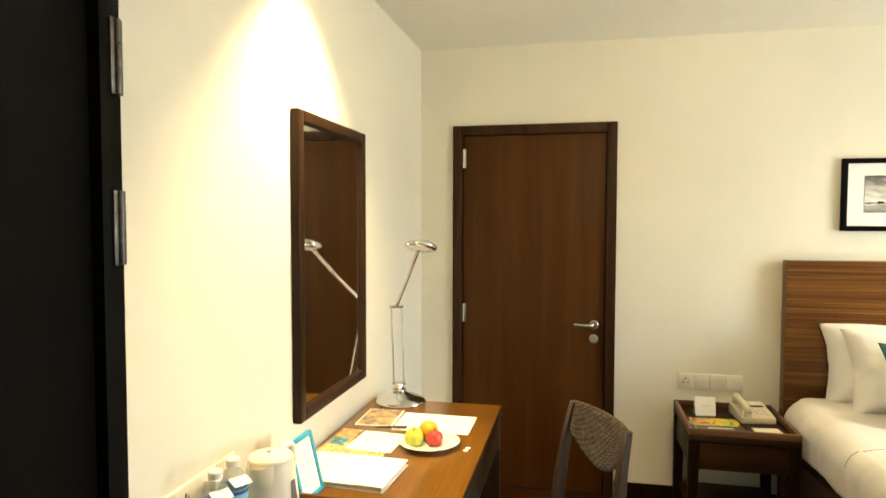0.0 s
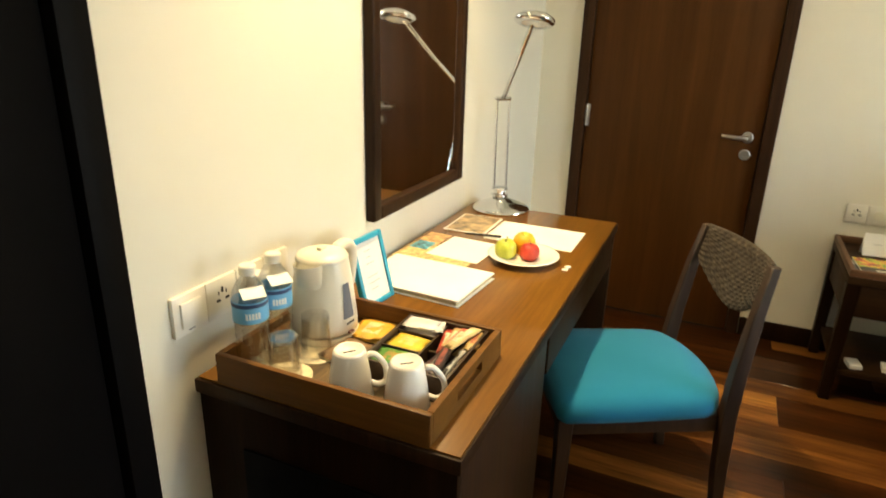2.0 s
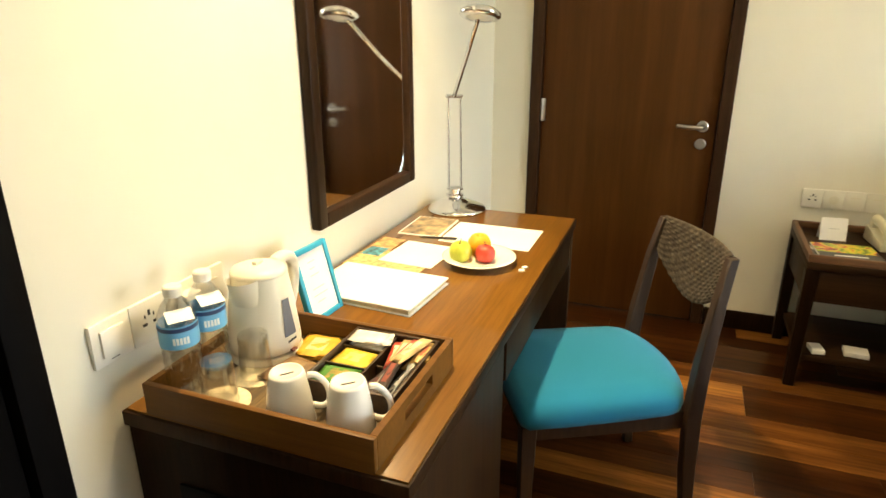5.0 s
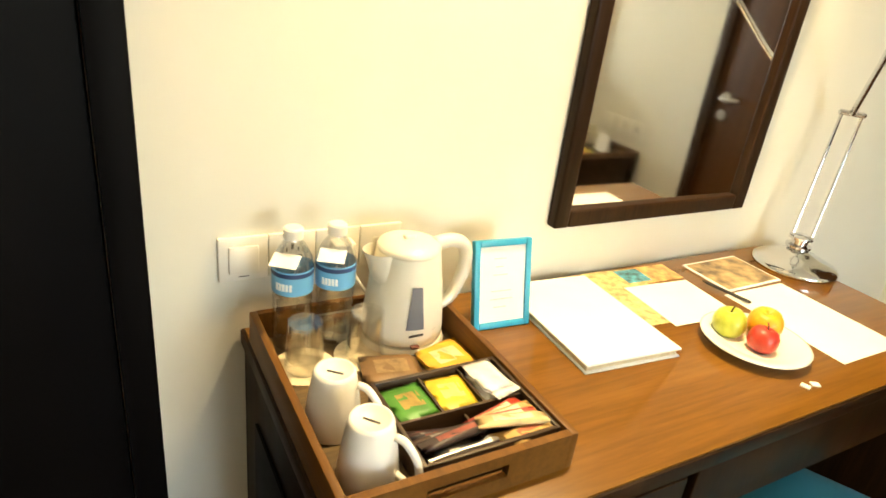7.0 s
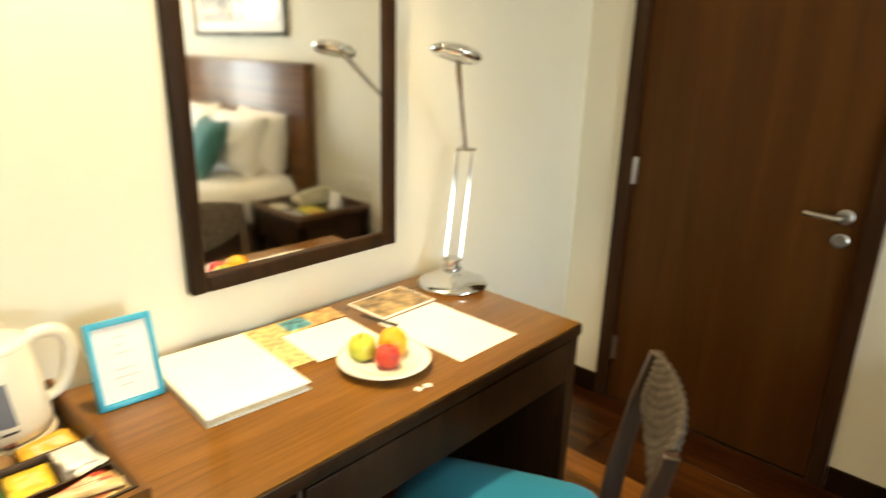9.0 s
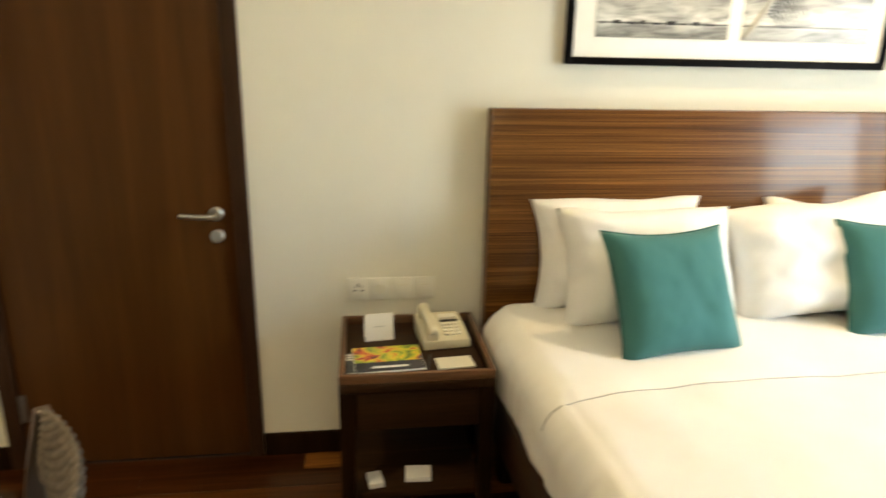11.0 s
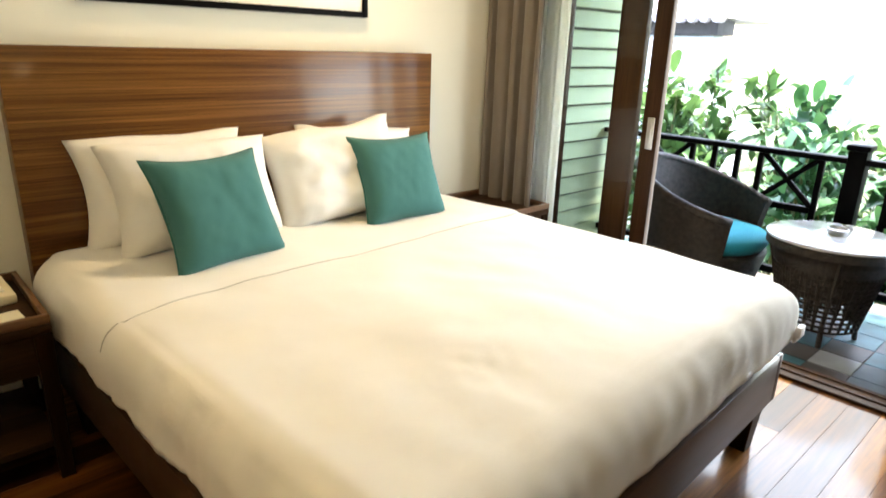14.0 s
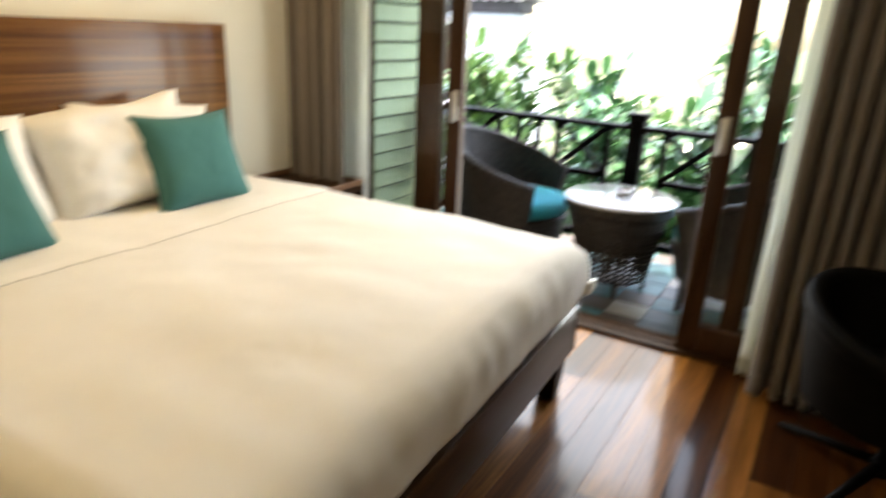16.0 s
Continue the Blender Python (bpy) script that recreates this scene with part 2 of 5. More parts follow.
def lathe(profile, n=32, bm=None, m=None, cap=True):
    """A turned shape from (radius, height) pairs."""
    bm = bm or bmesh.new()
    rings = []
    for r, z in profile:
        rings.append([bm.verts.new((r * math.cos(2 * math.pi * i / n), r * math.sin(2 * math.pi * i / n), z)) for i in range(n)])
    for a, b in zip(rings, rings[1:]):
        for i in range(n):
            j = (i + 1) % n
            bm.faces.new((a[i], a[j], b[j], b[i]))
    if cap:
        bm.faces.new(list(reversed(rings[0])))
        bm.faces.new(rings[-1])
    if m is not None:
        bmesh.ops.transform(bm, matrix=m, verts=[v for ring in rings for v in ring])
    return bm


def tube(points, radius, n=10, bm=None, closed=False):
    """A round bar along a line of points; radius is a number or one for each point."""
    bm = bm or bmesh.new()
    pts = [Vector(p) for p in points]
    rad = radius if isinstance(radius, (list, tuple)) else [radius] * len(pts)
    rings = []
    up = Vector((0, 0, 1))
    for i, p in enumerate(pts):
        d = (pts[min(i + 1, len(pts) - 1)] - pts[max(i - 1, 0)]).normalized()
        a = d.cross(up)
        if a.length < 0.05:
            a = d.cross(Vector((1, 0, 0))) if not rings else side - side.dot(d) * d
        a.normalize()
        if rings and a.dot(side) < 0:
            a = -a
        side = a
        b = a.cross(d)
        rings.append([bm.verts.new(p + rad[i] * (math.cos(2 * math.pi * k / n) * a + math.sin(2 * math.pi * k / n) * b)) for k in range(n)])
    for a, b in zip(rings, rings[1:]):
        for k in range(n):
            j = (k + 1) % n
            bm.faces.new((a[k], a[j], b[j], b[k]))
    bm.faces.new(list(reversed(rings[0])))
    bm.faces.new(rings[-1])
    bmesh.ops.recalc_face_normals(bm, faces=bm.faces[:])
    return bm


def smooth_line(points, steps=5):
    """A rounder line through the points."""
    p = [Vector(q) for q in points]
    p = [2 * p[0] - p[1]] + p + [2 * p[-1] - p[-2]]
    out = []
    for i in range(1, len(p) - 2):
        for k in range(steps):
            t = k / steps
            a, b, c, d = p[i - 1], p[i], p[i + 1], p[i + 2]
            out.append(0.5 * (2 * b + (c - a) * t + (2 * a - 5 * b + 4 * c - d) * t * t + (3 * b - a - 3 * c + d) * t ** 3))
    return out + [p[-2]]


def grid_mesh(nu, nv, f, bm=None, close_u=False):
    bm = bm or bmesh.new()
    vs = [[bm.verts.new(f(i / (nu - (0 if close_u else 1)), j / (nv - 1))) for j in range(nv)] for i in range(nu)]
    for i in range(nu if close_u else nu - 1):
        k = (i + 1) % nu
        for j in range(nv - 1):
            bm.faces.new((vs[i][j], vs[k][j], vs[k][j + 1], vs[i][j + 1]))
    return bm


def taper_leg(x, y, z0, z1, w0, w1, bm=None, lean=(0, 0)):
    """A square leg, w0 wide at its foot and w1 at its top."""
    bm = bm or bmesh.new()
    low = [bm.verts.new((x + lean[0] + sx * w0 / 2, y + lean[1] + sy * w0 / 2, z0)) for sx, sy in ((-1, -1), (1, -1), (1, 1), (-1, 1))]
    top = [bm.verts.new((x + sx * w1 / 2, y + sy * w1 / 2, z1)) for sx, sy in ((-1, -1), (1, -1), (1, 1), (-1, 1))]
    bm.faces.new(list(reversed(low)))
    bm.faces.new(top)
    for i in range(4):
        j = (i + 1) % 4
        bm.faces.new((low[i], low[j], top[j], top[i]))
    edges = [e for e in bm.edges]
    bmesh.ops.bevel(bm, geom=edges, offset=0.003, segments=1, affect="EDGES")
    return bm


# ---- structure ----
YB, XW, XE, ZC, YS = 4.05, -1.10, 3.50, 2.60, -1.60
setting("wall_west", boxes((XW - 0.15, XW, 1.38, YB, 0, ZC), (XW - 0.15, XW, 0.46, 1.38, 2.16, ZC), (XW - 0.15, XW, YS, 0.46, 0, ZC)), M_WALL, "cream painted plaster wall beside the desk", "wall")
setting("wall_north", boxes((XW - 0.15, -0.88, YB, YB + 0.15, 0, ZC), (-0.88, 0.014, YB, YB + 0.15, 2.125, ZC), (0.014, XE + 0.12, YB, YB + 0.15, 0, ZC)), M_WALL, "cream painted plaster wall behind the bed", "wall")
setting("wall_east", boxes((XE, XE + 0.12, 3.86, YB, 0, ZC), (XE, XE + 0.12, 0.95, 3.86, 2.24, ZC), (XE, XE + 0.12, YS, 0.95, 0, ZC)), M_WALL, "cream painted wall around the balcony doors", "wall")
setting("wall_south", boxes((XW - 0.15, XE + 0.12, YS - 0.15, YS, 0, ZC)), M_WALL, "cream painted plaster wall", "wall")
setting("ceiling", boxes((XW - 0.15, XE + 0.12, YS - 0.15, YB + 0.15, ZC, ZC + 0.15)), M_CEIL, "off-white painted flat ceiling", "ceiling")
setting("curtain_pelmet", boxes((3.235, 3.265, YS, YB, 2.215, ZC), bevel=0.002), M_CEIL, "off-white painted curtain pelmet box", "trim")
setting("baseboard", boxes((0.04, 0.9, YB - 0.014, YB, 0, 0.095), (-1.085, -0.905, YB - 0.014, YB, 0, 0.095), (2.806, 3.5, YB - 0.014, YB, 0, 0.095), (XW, XW + 0.014, 1.47, YB - 0.014, 0, 0.095), bevel=0.002), M_DARK, "dark-stained wooden baseboard", "baseboard")
floor = setting("floor", boxes((XW - 0.15, XE + 0.12, YS - 0.15, YB + 0.15, -0.12, -0.006)), M_GAP, "hardwood plank floor in mixed browns", "floor")


def door_unit(name, width, height, m, mats, label):
    """A closed door in its frame; local x runs along the wall, -y faces the room, x = 0 at the left."""
    d = tagged(new(name), label, "door", kind="structure")
    d.matrix_basis = m
    w = 0.055
    bm = boxes((0, w, -0.018, 0.15, 0, height), (width - w, width, -0.018, 0.15, 0, height), (w, width - w, -0.018, 0.15, height - w, height), bevel=0.003)
    part("door_frame", bm, mats[0], d)
    part("door_leaf", boxes((w + 0.004, width - w - 0.004, 0.004, 0.046, 0.008, height - w - 0.004), bevel=0.002), mats[1], d)
    # added unseen panel behind the leaf, blocks sky light at the gaps
    part("leak_backing", boxes((w - 0.02, width - w + 0.02, 0.05, 0.10, 0.0, height - w + 0.02)), mats[0], d)
    return d


def butt_hinge(parent, x, z, h=0.11, y=-0.004, metal=None, label="brushed steel butt hinge"):
    bm = bmesh.new()
    box(bm, x - 0.016, x + 0.016, y - 0.003, y + 0.003, z - h / 2, z + h / 2, 0.001)
    for k in range(3):
        lathe([(0.006, z - h / 2 + k * h / 3 + 0.001), (0.006, z - h / 2 + (k + 1) * h / 3 - 0.001)], 12, bm, Matrix.Translation((x, y - 0.005, 0)))
    return part("hinge", bm, metal or M_STEEL, parent, label)


door = door_unit("door_1", 0.94, 2.145, pose(-0.903, YB, 0), (M_FRAMEWOOD, M_DOOR), "closed brown veneered wooden door with steel lever")
for z in (1.955, 1.04, 0.25):
    butt_hinge(door, 0.062, z, y=0.0)
bm = lathe([(0.0, 0.0), (0.026, 0.0), (0.026, 0.007), (0.022, 0.010), (0.0, 0.010)], 28, m=pose(0.823, 0.004, 0.994, 90), cap=False)
part("rose", bm, M_STEEL, door)
bm = tube([(0.823, 0, 0.994), (0.823, -0.035, 0.994), (0.815, -0.048, 0.994), (0.80, -0.052, 0.994), (0.76, -0.052, 0.995), (0.71, -0.05, 0.999)], [0.010, 0.010, 0.0105, 0.0105, 0.010, 0.008], 14)
part("lever_handle", bm, M_STEEL, door, "brushed steel lever handle")
bm = lathe([(0.0, 0.0), (0.025, 0.0), (0.025, 0.007), (0.021, 0.010), (0.012, 0.010), (0.012, 0.004), (0.0, 0.004)], 28, m=pose(0.823, 0.004, 0.912, 90), cap=False)
box(bm, 0.8205, 0.8255, -0.003, 0.004, 0.904, 0.92)
part("lock_escutcheon", bm, M_STEEL, door)

M_DULL = plain("dull_dark_steel", (0.16, 0.15, 0.14), 0.5, 1.0, vary=0.2, scale=30)
# the near-black door at the end of the desk wall
bdoor = door_unit("door_2", 1.0, 2.16, pose(XW + 0.038, 0.437, 0, 0, 0, 90) @ pose(0, 0, 0), (M_BLACK, M_BLACK), "closed near-black wooden door in matching frame")
for z in (1.915, 1.585, 0.3):
    butt_hinge(bdoor, 0.985, z - 0.01, 0.145, y=-0.02, metal=M_DULL, label="dull dark steel butt hinge")


def glazed_leaf(parent, name, y0, y1, stile0, stile1, x, z1, handle=None):
    """A framed glass door leaf in the east opening."""
    z0, t = 0.03, 0.042
    bm = boxes((x, x + t, y0, y0 + stile0, z0, z1), (x, x + t, y1 - stile1, y1, z0, z1), (x, x + t, y0 + stile0, y1 - stile1, z1 - 0.09, z1), (x, x + t, y0 + stile0, y1 - stile1, z0, z0 + 0.12), bevel=0.004)
    leaf = part(name, bm, M_FRAMEWOOD, parent, "dark hardwood glazed sliding leaf")
    pane = part("pane", boxes((x + t / 2 - 0.003, x + t / 2 + 0.003, y0 + stile0 - 0.008, y1 - stile1 + 0.008, z0 + 0.112, z1 - 0.082)), M_PANE, leaf, "clear glass pane")
    pane.visible_shadow = False
    if handle is not None:
        h = boxes((x - 0.006, x, handle - 0.02, handle + 0.02, 0.945, 1.105), bevel=0.003)
        box(h, x - 0.009, x - 0.004, handle - 0.008, handle + 0.008, 0.975, 1.075, 0.002)
        part("pull_handle", h, M_STEEL, leaf, "brushed steel recessed pull handle")
    return leaf


slider = tagged(new("door_3"), "open dark hardwood glazed sliding balcony door", "sliding door", kind="structure")
bm = boxes((XE - 0.02, XE + 0.14, 0.95, 1.02, 0, 2.24), (XE - 0.02, XE + 0.14, 3.79, 3.86, 0, 2.24), (XE - 0.02, XE + 0.14, 1.02, 3.79, 2.085, 2.24), bevel=0.004)
part("door_frame", bm, M_FRAMEWOOD, slider, "dark hardwood door frame with deep head")
bm = boxes((XE - 0.02, XE + 0.14, 1.02, 3.79, 0.0, 0.016), (XE + 0.03, XE + 0.036, 1.02, 3.79, 0.016, 0.024), (XE + 0.095, XE + 0.101, 1.02, 3.79, 0.016, 0.024), bevel=0.001)
part("threshold_track", bm, M_DARKX, slider, "dark wooden threshold with two rails")
glazed_leaf(slider, "fixed_leaf", 3.20, 3.79, 0.16, 0.07, XE + 0.08, 2.085)
glazed_leaf(slider, "fixed_leaf", 1.02, 1.62, 0.07, 0.09, XE + 0.08, 2.085)
glazed_leaf(slider, "sliding_leaf", 3.03, 3.70, 0.09, 0.07, XE + 0.015, 2.085, 3.07)
glazed_leaf(slider, "sliding_leaf", 1.11, 1.785, 0.07, 0.09, XE + 0.015, 2.085, 1.745)

# ---- curtains ----
def curtain(name, y0, y1, x, depth, folds, z0, z1, material, label, phase=0.0):
    """A hanging curtain along y with soft vertical folds that tighten towards the top."""
    n = folds * 14

    def at(u, v):
        w = 2 * math.pi * folds * (u + 0.05 * math.sin(5.3 * u + phase) + 0.035 * math.sin(11.7 * u + 2 * phase)) + phase
        wob = noise.noise((u * folds * 1.3, v * 1.5, phase)) * 0.35
        a = depth * (0.55 + 0.45 * (1 - v)) * (1 + 0.4 * noise.noise((u * folds, phase, 3.1)))
        fold = abs(math.sin((w + wob) / 2)) ** 0.7
        return (x + a * (1 - 2 * fold) + 0.012 * noise.noise((u * 4, v * 3, 7 + phase)), y0 + (y1 - y0) * (u + 0.06 / folds * math.sin(2 * w) + 0.01 * noise.noise((u * 5, v * 2, phase))), z0 + (z1 - z0) * v)

    e = thing(name, pose(0, 0, 0), label, "curtain")
    ob = part("panel", grid_mesh(n, 26, at), material, e, "", 180)
    sol = ob.modifiers.new("thickness", "SOLIDIFY")
    sol.thickness = 0.003
    for pname, v0, v1 in (("hem", 0.0, 0.04), ("heading", 0.965, 1.0)):
        ob = part(pname, grid_mesh(n, 4, lambda u, v: at(u, v0 + (v1 - v0) * v)), material, e, "", 180)
        sol = ob.modifiers.new("thickness", "SOLIDIFY")
        sol.thickness, sol.offset = 0.008, 0.0
    return e


M_SHEER, _nt, _b = blank("white_sheer_voile", 0.9)
_b.inputs["Base Color"].default_value = (0.9, 0.9, 0.84, 1)
_tr = _nt.nodes.new("ShaderNodeBsdfTransparent")
_tl = _nt.nodes.new("ShaderNodeBsdfTranslucent")
_tl.inputs["Color"].default_value = (0.9, 0.9, 0.82, 1)
_mx1 = _nt.nodes.new("ShaderNodeMixShader")
_mx2 = _nt.nodes.new("ShaderNodeMixShader")
_mx1.inputs[0].default_value, _mx2.inputs[0].default_value = 0.62, 0.16
_nt.links.new(_b.outputs[0], _mx1.inputs[1])
_nt.links.new(_tl.outputs[0], _mx1.inputs[2])
_nt.links.new(_mx1.outputs[0], _mx2.inputs[1])
_nt.links.new(_tr.outputs[0], _mx2.inputs[2])
_nt.links.new(_mx2.outputs[0], _nt.nodes["Material Output"].inputs[0])

curtain("drape", 3.63, 4.035, 3.31, 0.045, 5, 0.015, 2.58, M_DRAPE, "taupe heavy drape drawn aside in folds", 0.4)
curtain("drape", 0.66, 1.44, 3.33, 0.06, 9, 0.015, 2.58, M_DRAPE, "taupe heavy drape drawn aside in folds", 1.9)
curtain("sheer_curtain", 3.565, 3.76, 3.435, 0.013, 5, 0.02, 2.58, M_SHEER, "white sheer voile curtain gathered beside the drape", 0.9)
curtain("sheer_curtain", 1.36, 1.50, 3.44, 0.018, 4, 0.02, 2.58, M_SHEER, "white sheer voile curtain gathered beside the drape", 2.3)


# ---- bed ----
bed = thing("bed", pose(1.86, 3.0, 0), "king bed with tall striped wooden headboard", "bed")
part("headboard", boxes((-0.958, 0.944, 0.965, 1.045, 0.0, 1.382), bevel=0.004), M_HEAD, bed, "glossy striped brown veneer headboard")
BED_TURN = 2.5
bm = boxes((-0.925, -0.89, -0.985, 0.90, 0.215, 0.40), (0.905, 0.94, -0.985, 0.90, 0.215, 0.40), (-0.89, 0.905, -0.985, -0.95, 0.215, 0.40), (-0.89, 0.905, -0.95, 0.90, 0.28, 0.36), bevel=0.004)
part("bed_frame", bm, M_BEDBASE, bed, "dark-stained wooden bed base").matrix_basis = pose(0, 0, 0, 0, 0, BED_TURN)
for sx in (-0.84, 0.885):
    for sy in (-0.91, 0.83):
        part("leg", taper_leg(sx, sy, 0.0, 0.215, 0.07, 0.1), M_DARK, bed).matrix_basis = pose(0, 0, 0, 0, 0, BED_TURN)
part("mattress", boxes((-0.895, 0.905, -0.96, 0.90, 0.402, 0.625), bevel=0.05, seg=4), M_LINEN, bed, "white mattress").matrix_basis = pose(0, 0, 0, 0, 0, BED_TURN)


def drape_profile(s, half, r, top, low):
    """Across a draped cover: distance s from the middle gives the offset outward and the height."""
    a = abs(s)
    sg = 1 if s >= 0 else -1
    if a <= half - r:
        return s, top
    arc = a - (half - r)
    if arc < r * math.pi / 2:
        th = arc / r
        return sg * (half - r + r * math.sin(th)), top - r * (1 - math.cos(th))
    return sg * half, top - r - (arc - r * math.pi / 2)


M_SEAM = cloth("grey_stitching", (0.42, 0.39, 0.34), crease=0.02)


def duvet(y0, y1, top, low, half, name, label, thick_seed, foot=True, r=0.12):
    """A puffed bed cover, draped over both sides and the foot."""
    reach = half + (math.pi / 2 - 1) * r + (top - r - low)
    ylen = (y1 - y0)

    def seam_line(x):
        return 3.27 - 0.055 * (x / half) ** 2 - 0.02 * x

    def at(u, v):
        s = (2 * u - 1) * reach
        ox, oz = drape_profile(s, half, r, top, low)
        if foot:
            extra = (math.pi / 2 - 1) * r + (top - r - low)
            q = v * (ylen + extra) - extra
            if q < r:
                arc = r - q
                if arc < r * math.pi / 2:
                    yy, zz = y0 + r - r * math.sin(arc / r), -(r * (1 - math.cos(arc / r)))
                else:
                    yy, zz = y0, -(r + arc - r * math.pi / 2)
            else:
                yy, zz = y0 + q, 0.0
        else:
            yy, zz = y0 + v * ylen, 0.0
        drop = ((top - oz) ** 3 + (-zz) ** 3) ** (1 / 3)
        z = max(top - drop, low + 0.012 * noise.noise((ox * 3, yy * 3, 5)))
        flat = 1.0 if z > top - 0.01 else 0.4
        p = Vector((ox * 1.6, yy * 1.6, thick_seed))
        z += flat * (0.02 * noise.noise(p) + 0.007 * noise.noise(p * 3.1) + 0.0025 * noise.noise((ox * 9 + yy * 5, yy * 4 - ox * 3, thick_seed)) + 0.001 * noise.noise(p * 11))
        out = 0.012 * noise.noise((yy * 5, z * 4, thick_seed)) + 0.007 * noise.noise((yy * 14, z * 6, thick_seed + 2)) + 0.004 * noise.noise((yy * 34, z * 5, thick_seed + 4))
        if oz < top - 0.03:
            ox += out
        if zz < -0.03:
            yy += 0.007 * noise.noise((ox * 5, z * 4, thick_seed + 1)) + 0.005 * noise.noise((ox * 16, z * 7, thick_seed))
        # the upper panel is fuller than the lower one
        z += 0.012 * min(1.0, max(0.0, (yy - seam_line(ox)) / 0.05)) * flat
        # a soft dent where someone sat
        dent = math.exp(-((ox + 0.37) ** 2 + (yy - 2.33) ** 2) / 0.008) * flat
        z += dent * (0.008 * abs(noise.noise((ox * 13, yy * 17, 3.0))) + 0.005 * noise.noise((ox * 24, yy * 20, 4.0)) - 0.009)
        return (ox, yy - 3.0, z)

    e = thing(name, pose(1.875, 3.0, 0, 0, 0, BED_TURN), label, "duvet")
    ob = part("cover", grid_mesh(130, 130, at), M_LINEN, e, "", 180)
    sol = ob.modifiers.new("thickness", "SOLIDIFY")
    sol.thickness, sol.offset = 0.02, -1
    extra = (math.pi / 2 - 1) * r + (top - r - low)
    seam = []
    for k in range(71):
        u = 0.06 + 0.88 * k / 70
        y = seam_line((2 * u - 1) * reach)
        seam.append(Vector(at(u, (y - y0 + extra) / (ylen + extra))) + Vector((0, 0, 0.001)))
    part("stitched_seam", tube(seam, 0.002, 5), M_SEAM, e, "thin grey stitched seam below the pillows", 180)
    part("care_label", boxes((0.925, 0.975, -1.024, -1.004, 0.47, 0.51), bevel=0.004), M_PAPER, e, "small white care label at the foot corner")
    return e


duvet(2.0, 3.91, 0.674, 0.455, 0.96, "duvet", "white puffed cotton duvet spread over the bed", 1.3)

def pillow(name, w, h, t, material, m, label, category, seed, group="", piping=None, pointy=0.12):
    """A stuffed pillow: local x across, z up from its lower edge, y its thickness."""
    bm = bmesh.new()
    n = 30
    for side in (1, -1):
        def at(u, v):
            a, b = 2 * u - 1, 2 * v - 1
            edge = max(0.0, (1 - a ** 4) * (1 - b ** 4)) ** 0.62 * (1.0 if piping else 1.12 - 0.22 * b)
            pull = 1 - pointy * (1 - abs(a) ** 2) * abs(b) ** 3
            pull2 = 1 - pointy * (1 - abs(b) ** 2) * abs(a) ** 3
            wr = (0.015 * noise.noise((a * 2.2, b * 2.2, seed + side)) + 0.009 * noise.noise((a * 4.5 + b * 2, b * 3 - a, seed * 2 + side)) + 0.009 * noise.noise((a * 9, b * 5, seed * 3 + side))) * (0.35 if piping else 1.0)
            sag = 0.0 if piping else 0.02 * noise.noise((a * 1.7, seed, 1.0)) * (b + 1) / 2 - 0.02 * abs(a) ** 3 * (b + 1) / 2
            wr += 0.0 if piping else 0.006 * math.sin(b * 17 + 3 * noise.noise((a * 3, b * 2, seed))) * max(0.0, 1 - abs(abs(a) - 0.8) / 0.25) * max(0.0, noise.noise((a * 2, b * 1.5, seed + 7)) + 0.4)
            return (a * w / 2 * pull2, side * (t / 2 * edge + wr * edge), h / 2 + b * h / 2 * pull + sag)
        grid_mesh(n, n, at, bm)
    bmesh.ops.remove_doubles(bm, verts=bm.verts[:], dist=0.0005)
    bmesh.ops.recalc_face_normals(bm, faces=bm.faces[:])
    if piping is None:
        return solo(name, bm, material, m, label, category, group, 180)
    e = thing(name, m, label, category, group)
    part("cover", bm, material, e, smooth=180)
    pts = []
    for k in range(81):
        f = k / 20
        i = int(f) % 4
        a, b = [(2 * (f % 1) - 1, -1), (1, 2 * (f % 1) - 1), (1 - 2 * (f % 1), 1), (-1, 1 - 2 * (f % 1))][i]
        pts.append((a * w / 2 * (1 - pointy * (1 - b * b) * abs(a) ** 3), 0, h / 2 + b * h / 2 * (1 - pointy * (1 - a * a) * abs(b) ** 3)))
    part("piping", tube(pts, 0.004, 6), piping, e, "dark teal corded piping")
    return e


g = "pillows on the bed"
pillow("pillow", 0.67, 0.44, 0.2, M_PILLOW, pose(1.385, 3.86, 0.655, -12, 0, 2), "white cotton pillow propped against the headboard", "pillow", 1.0, g)
pillow("pillow", 0.67, 0.44, 0.22, M_PILLOW, pose(1.45, 3.70, 0.652, -20, 0, 3), "white cotton pillow leaning on another pillow", "pillow", 2.0, g)
pillow("pillow", 0.66, 0.42, 0.2, M_PILLOW, pose(2.28, 3.86, 0.645, -12, 3, -2), "white cotton pillow propped against the headboard", "pillow", 3.0, g)
pillow("pillow", 0.68, 0.46, 0.22, M_PILLOW, pose(2.09, 3.70, 0.652, -18, -5, -3), "white cotton pillow leaning on another pillow", "pillow", 4.0, g)
M_PIPE = cloth("dark_teal_piping", (0.02, 0.12, 0.10), crease=0.05)
g = "teal cushions on the bed"
pillow("cushion", 0.44, 0.43, 0.15, M_TEAL, pose(1.435, 3.43, 0.648, -28, 0, 8), "square teal cloth scatter cushion with piped edge", "cushion", 5.0, g, M_PIPE)
pillow("cushion", 0.43, 0.42, 0.15, M_TEAL, pose(2.285, 3.505, 0.652, -26, 0, -6), "square teal cloth scatter cushion with piped edge", "cushion", 6.0, g, M_PIPE)


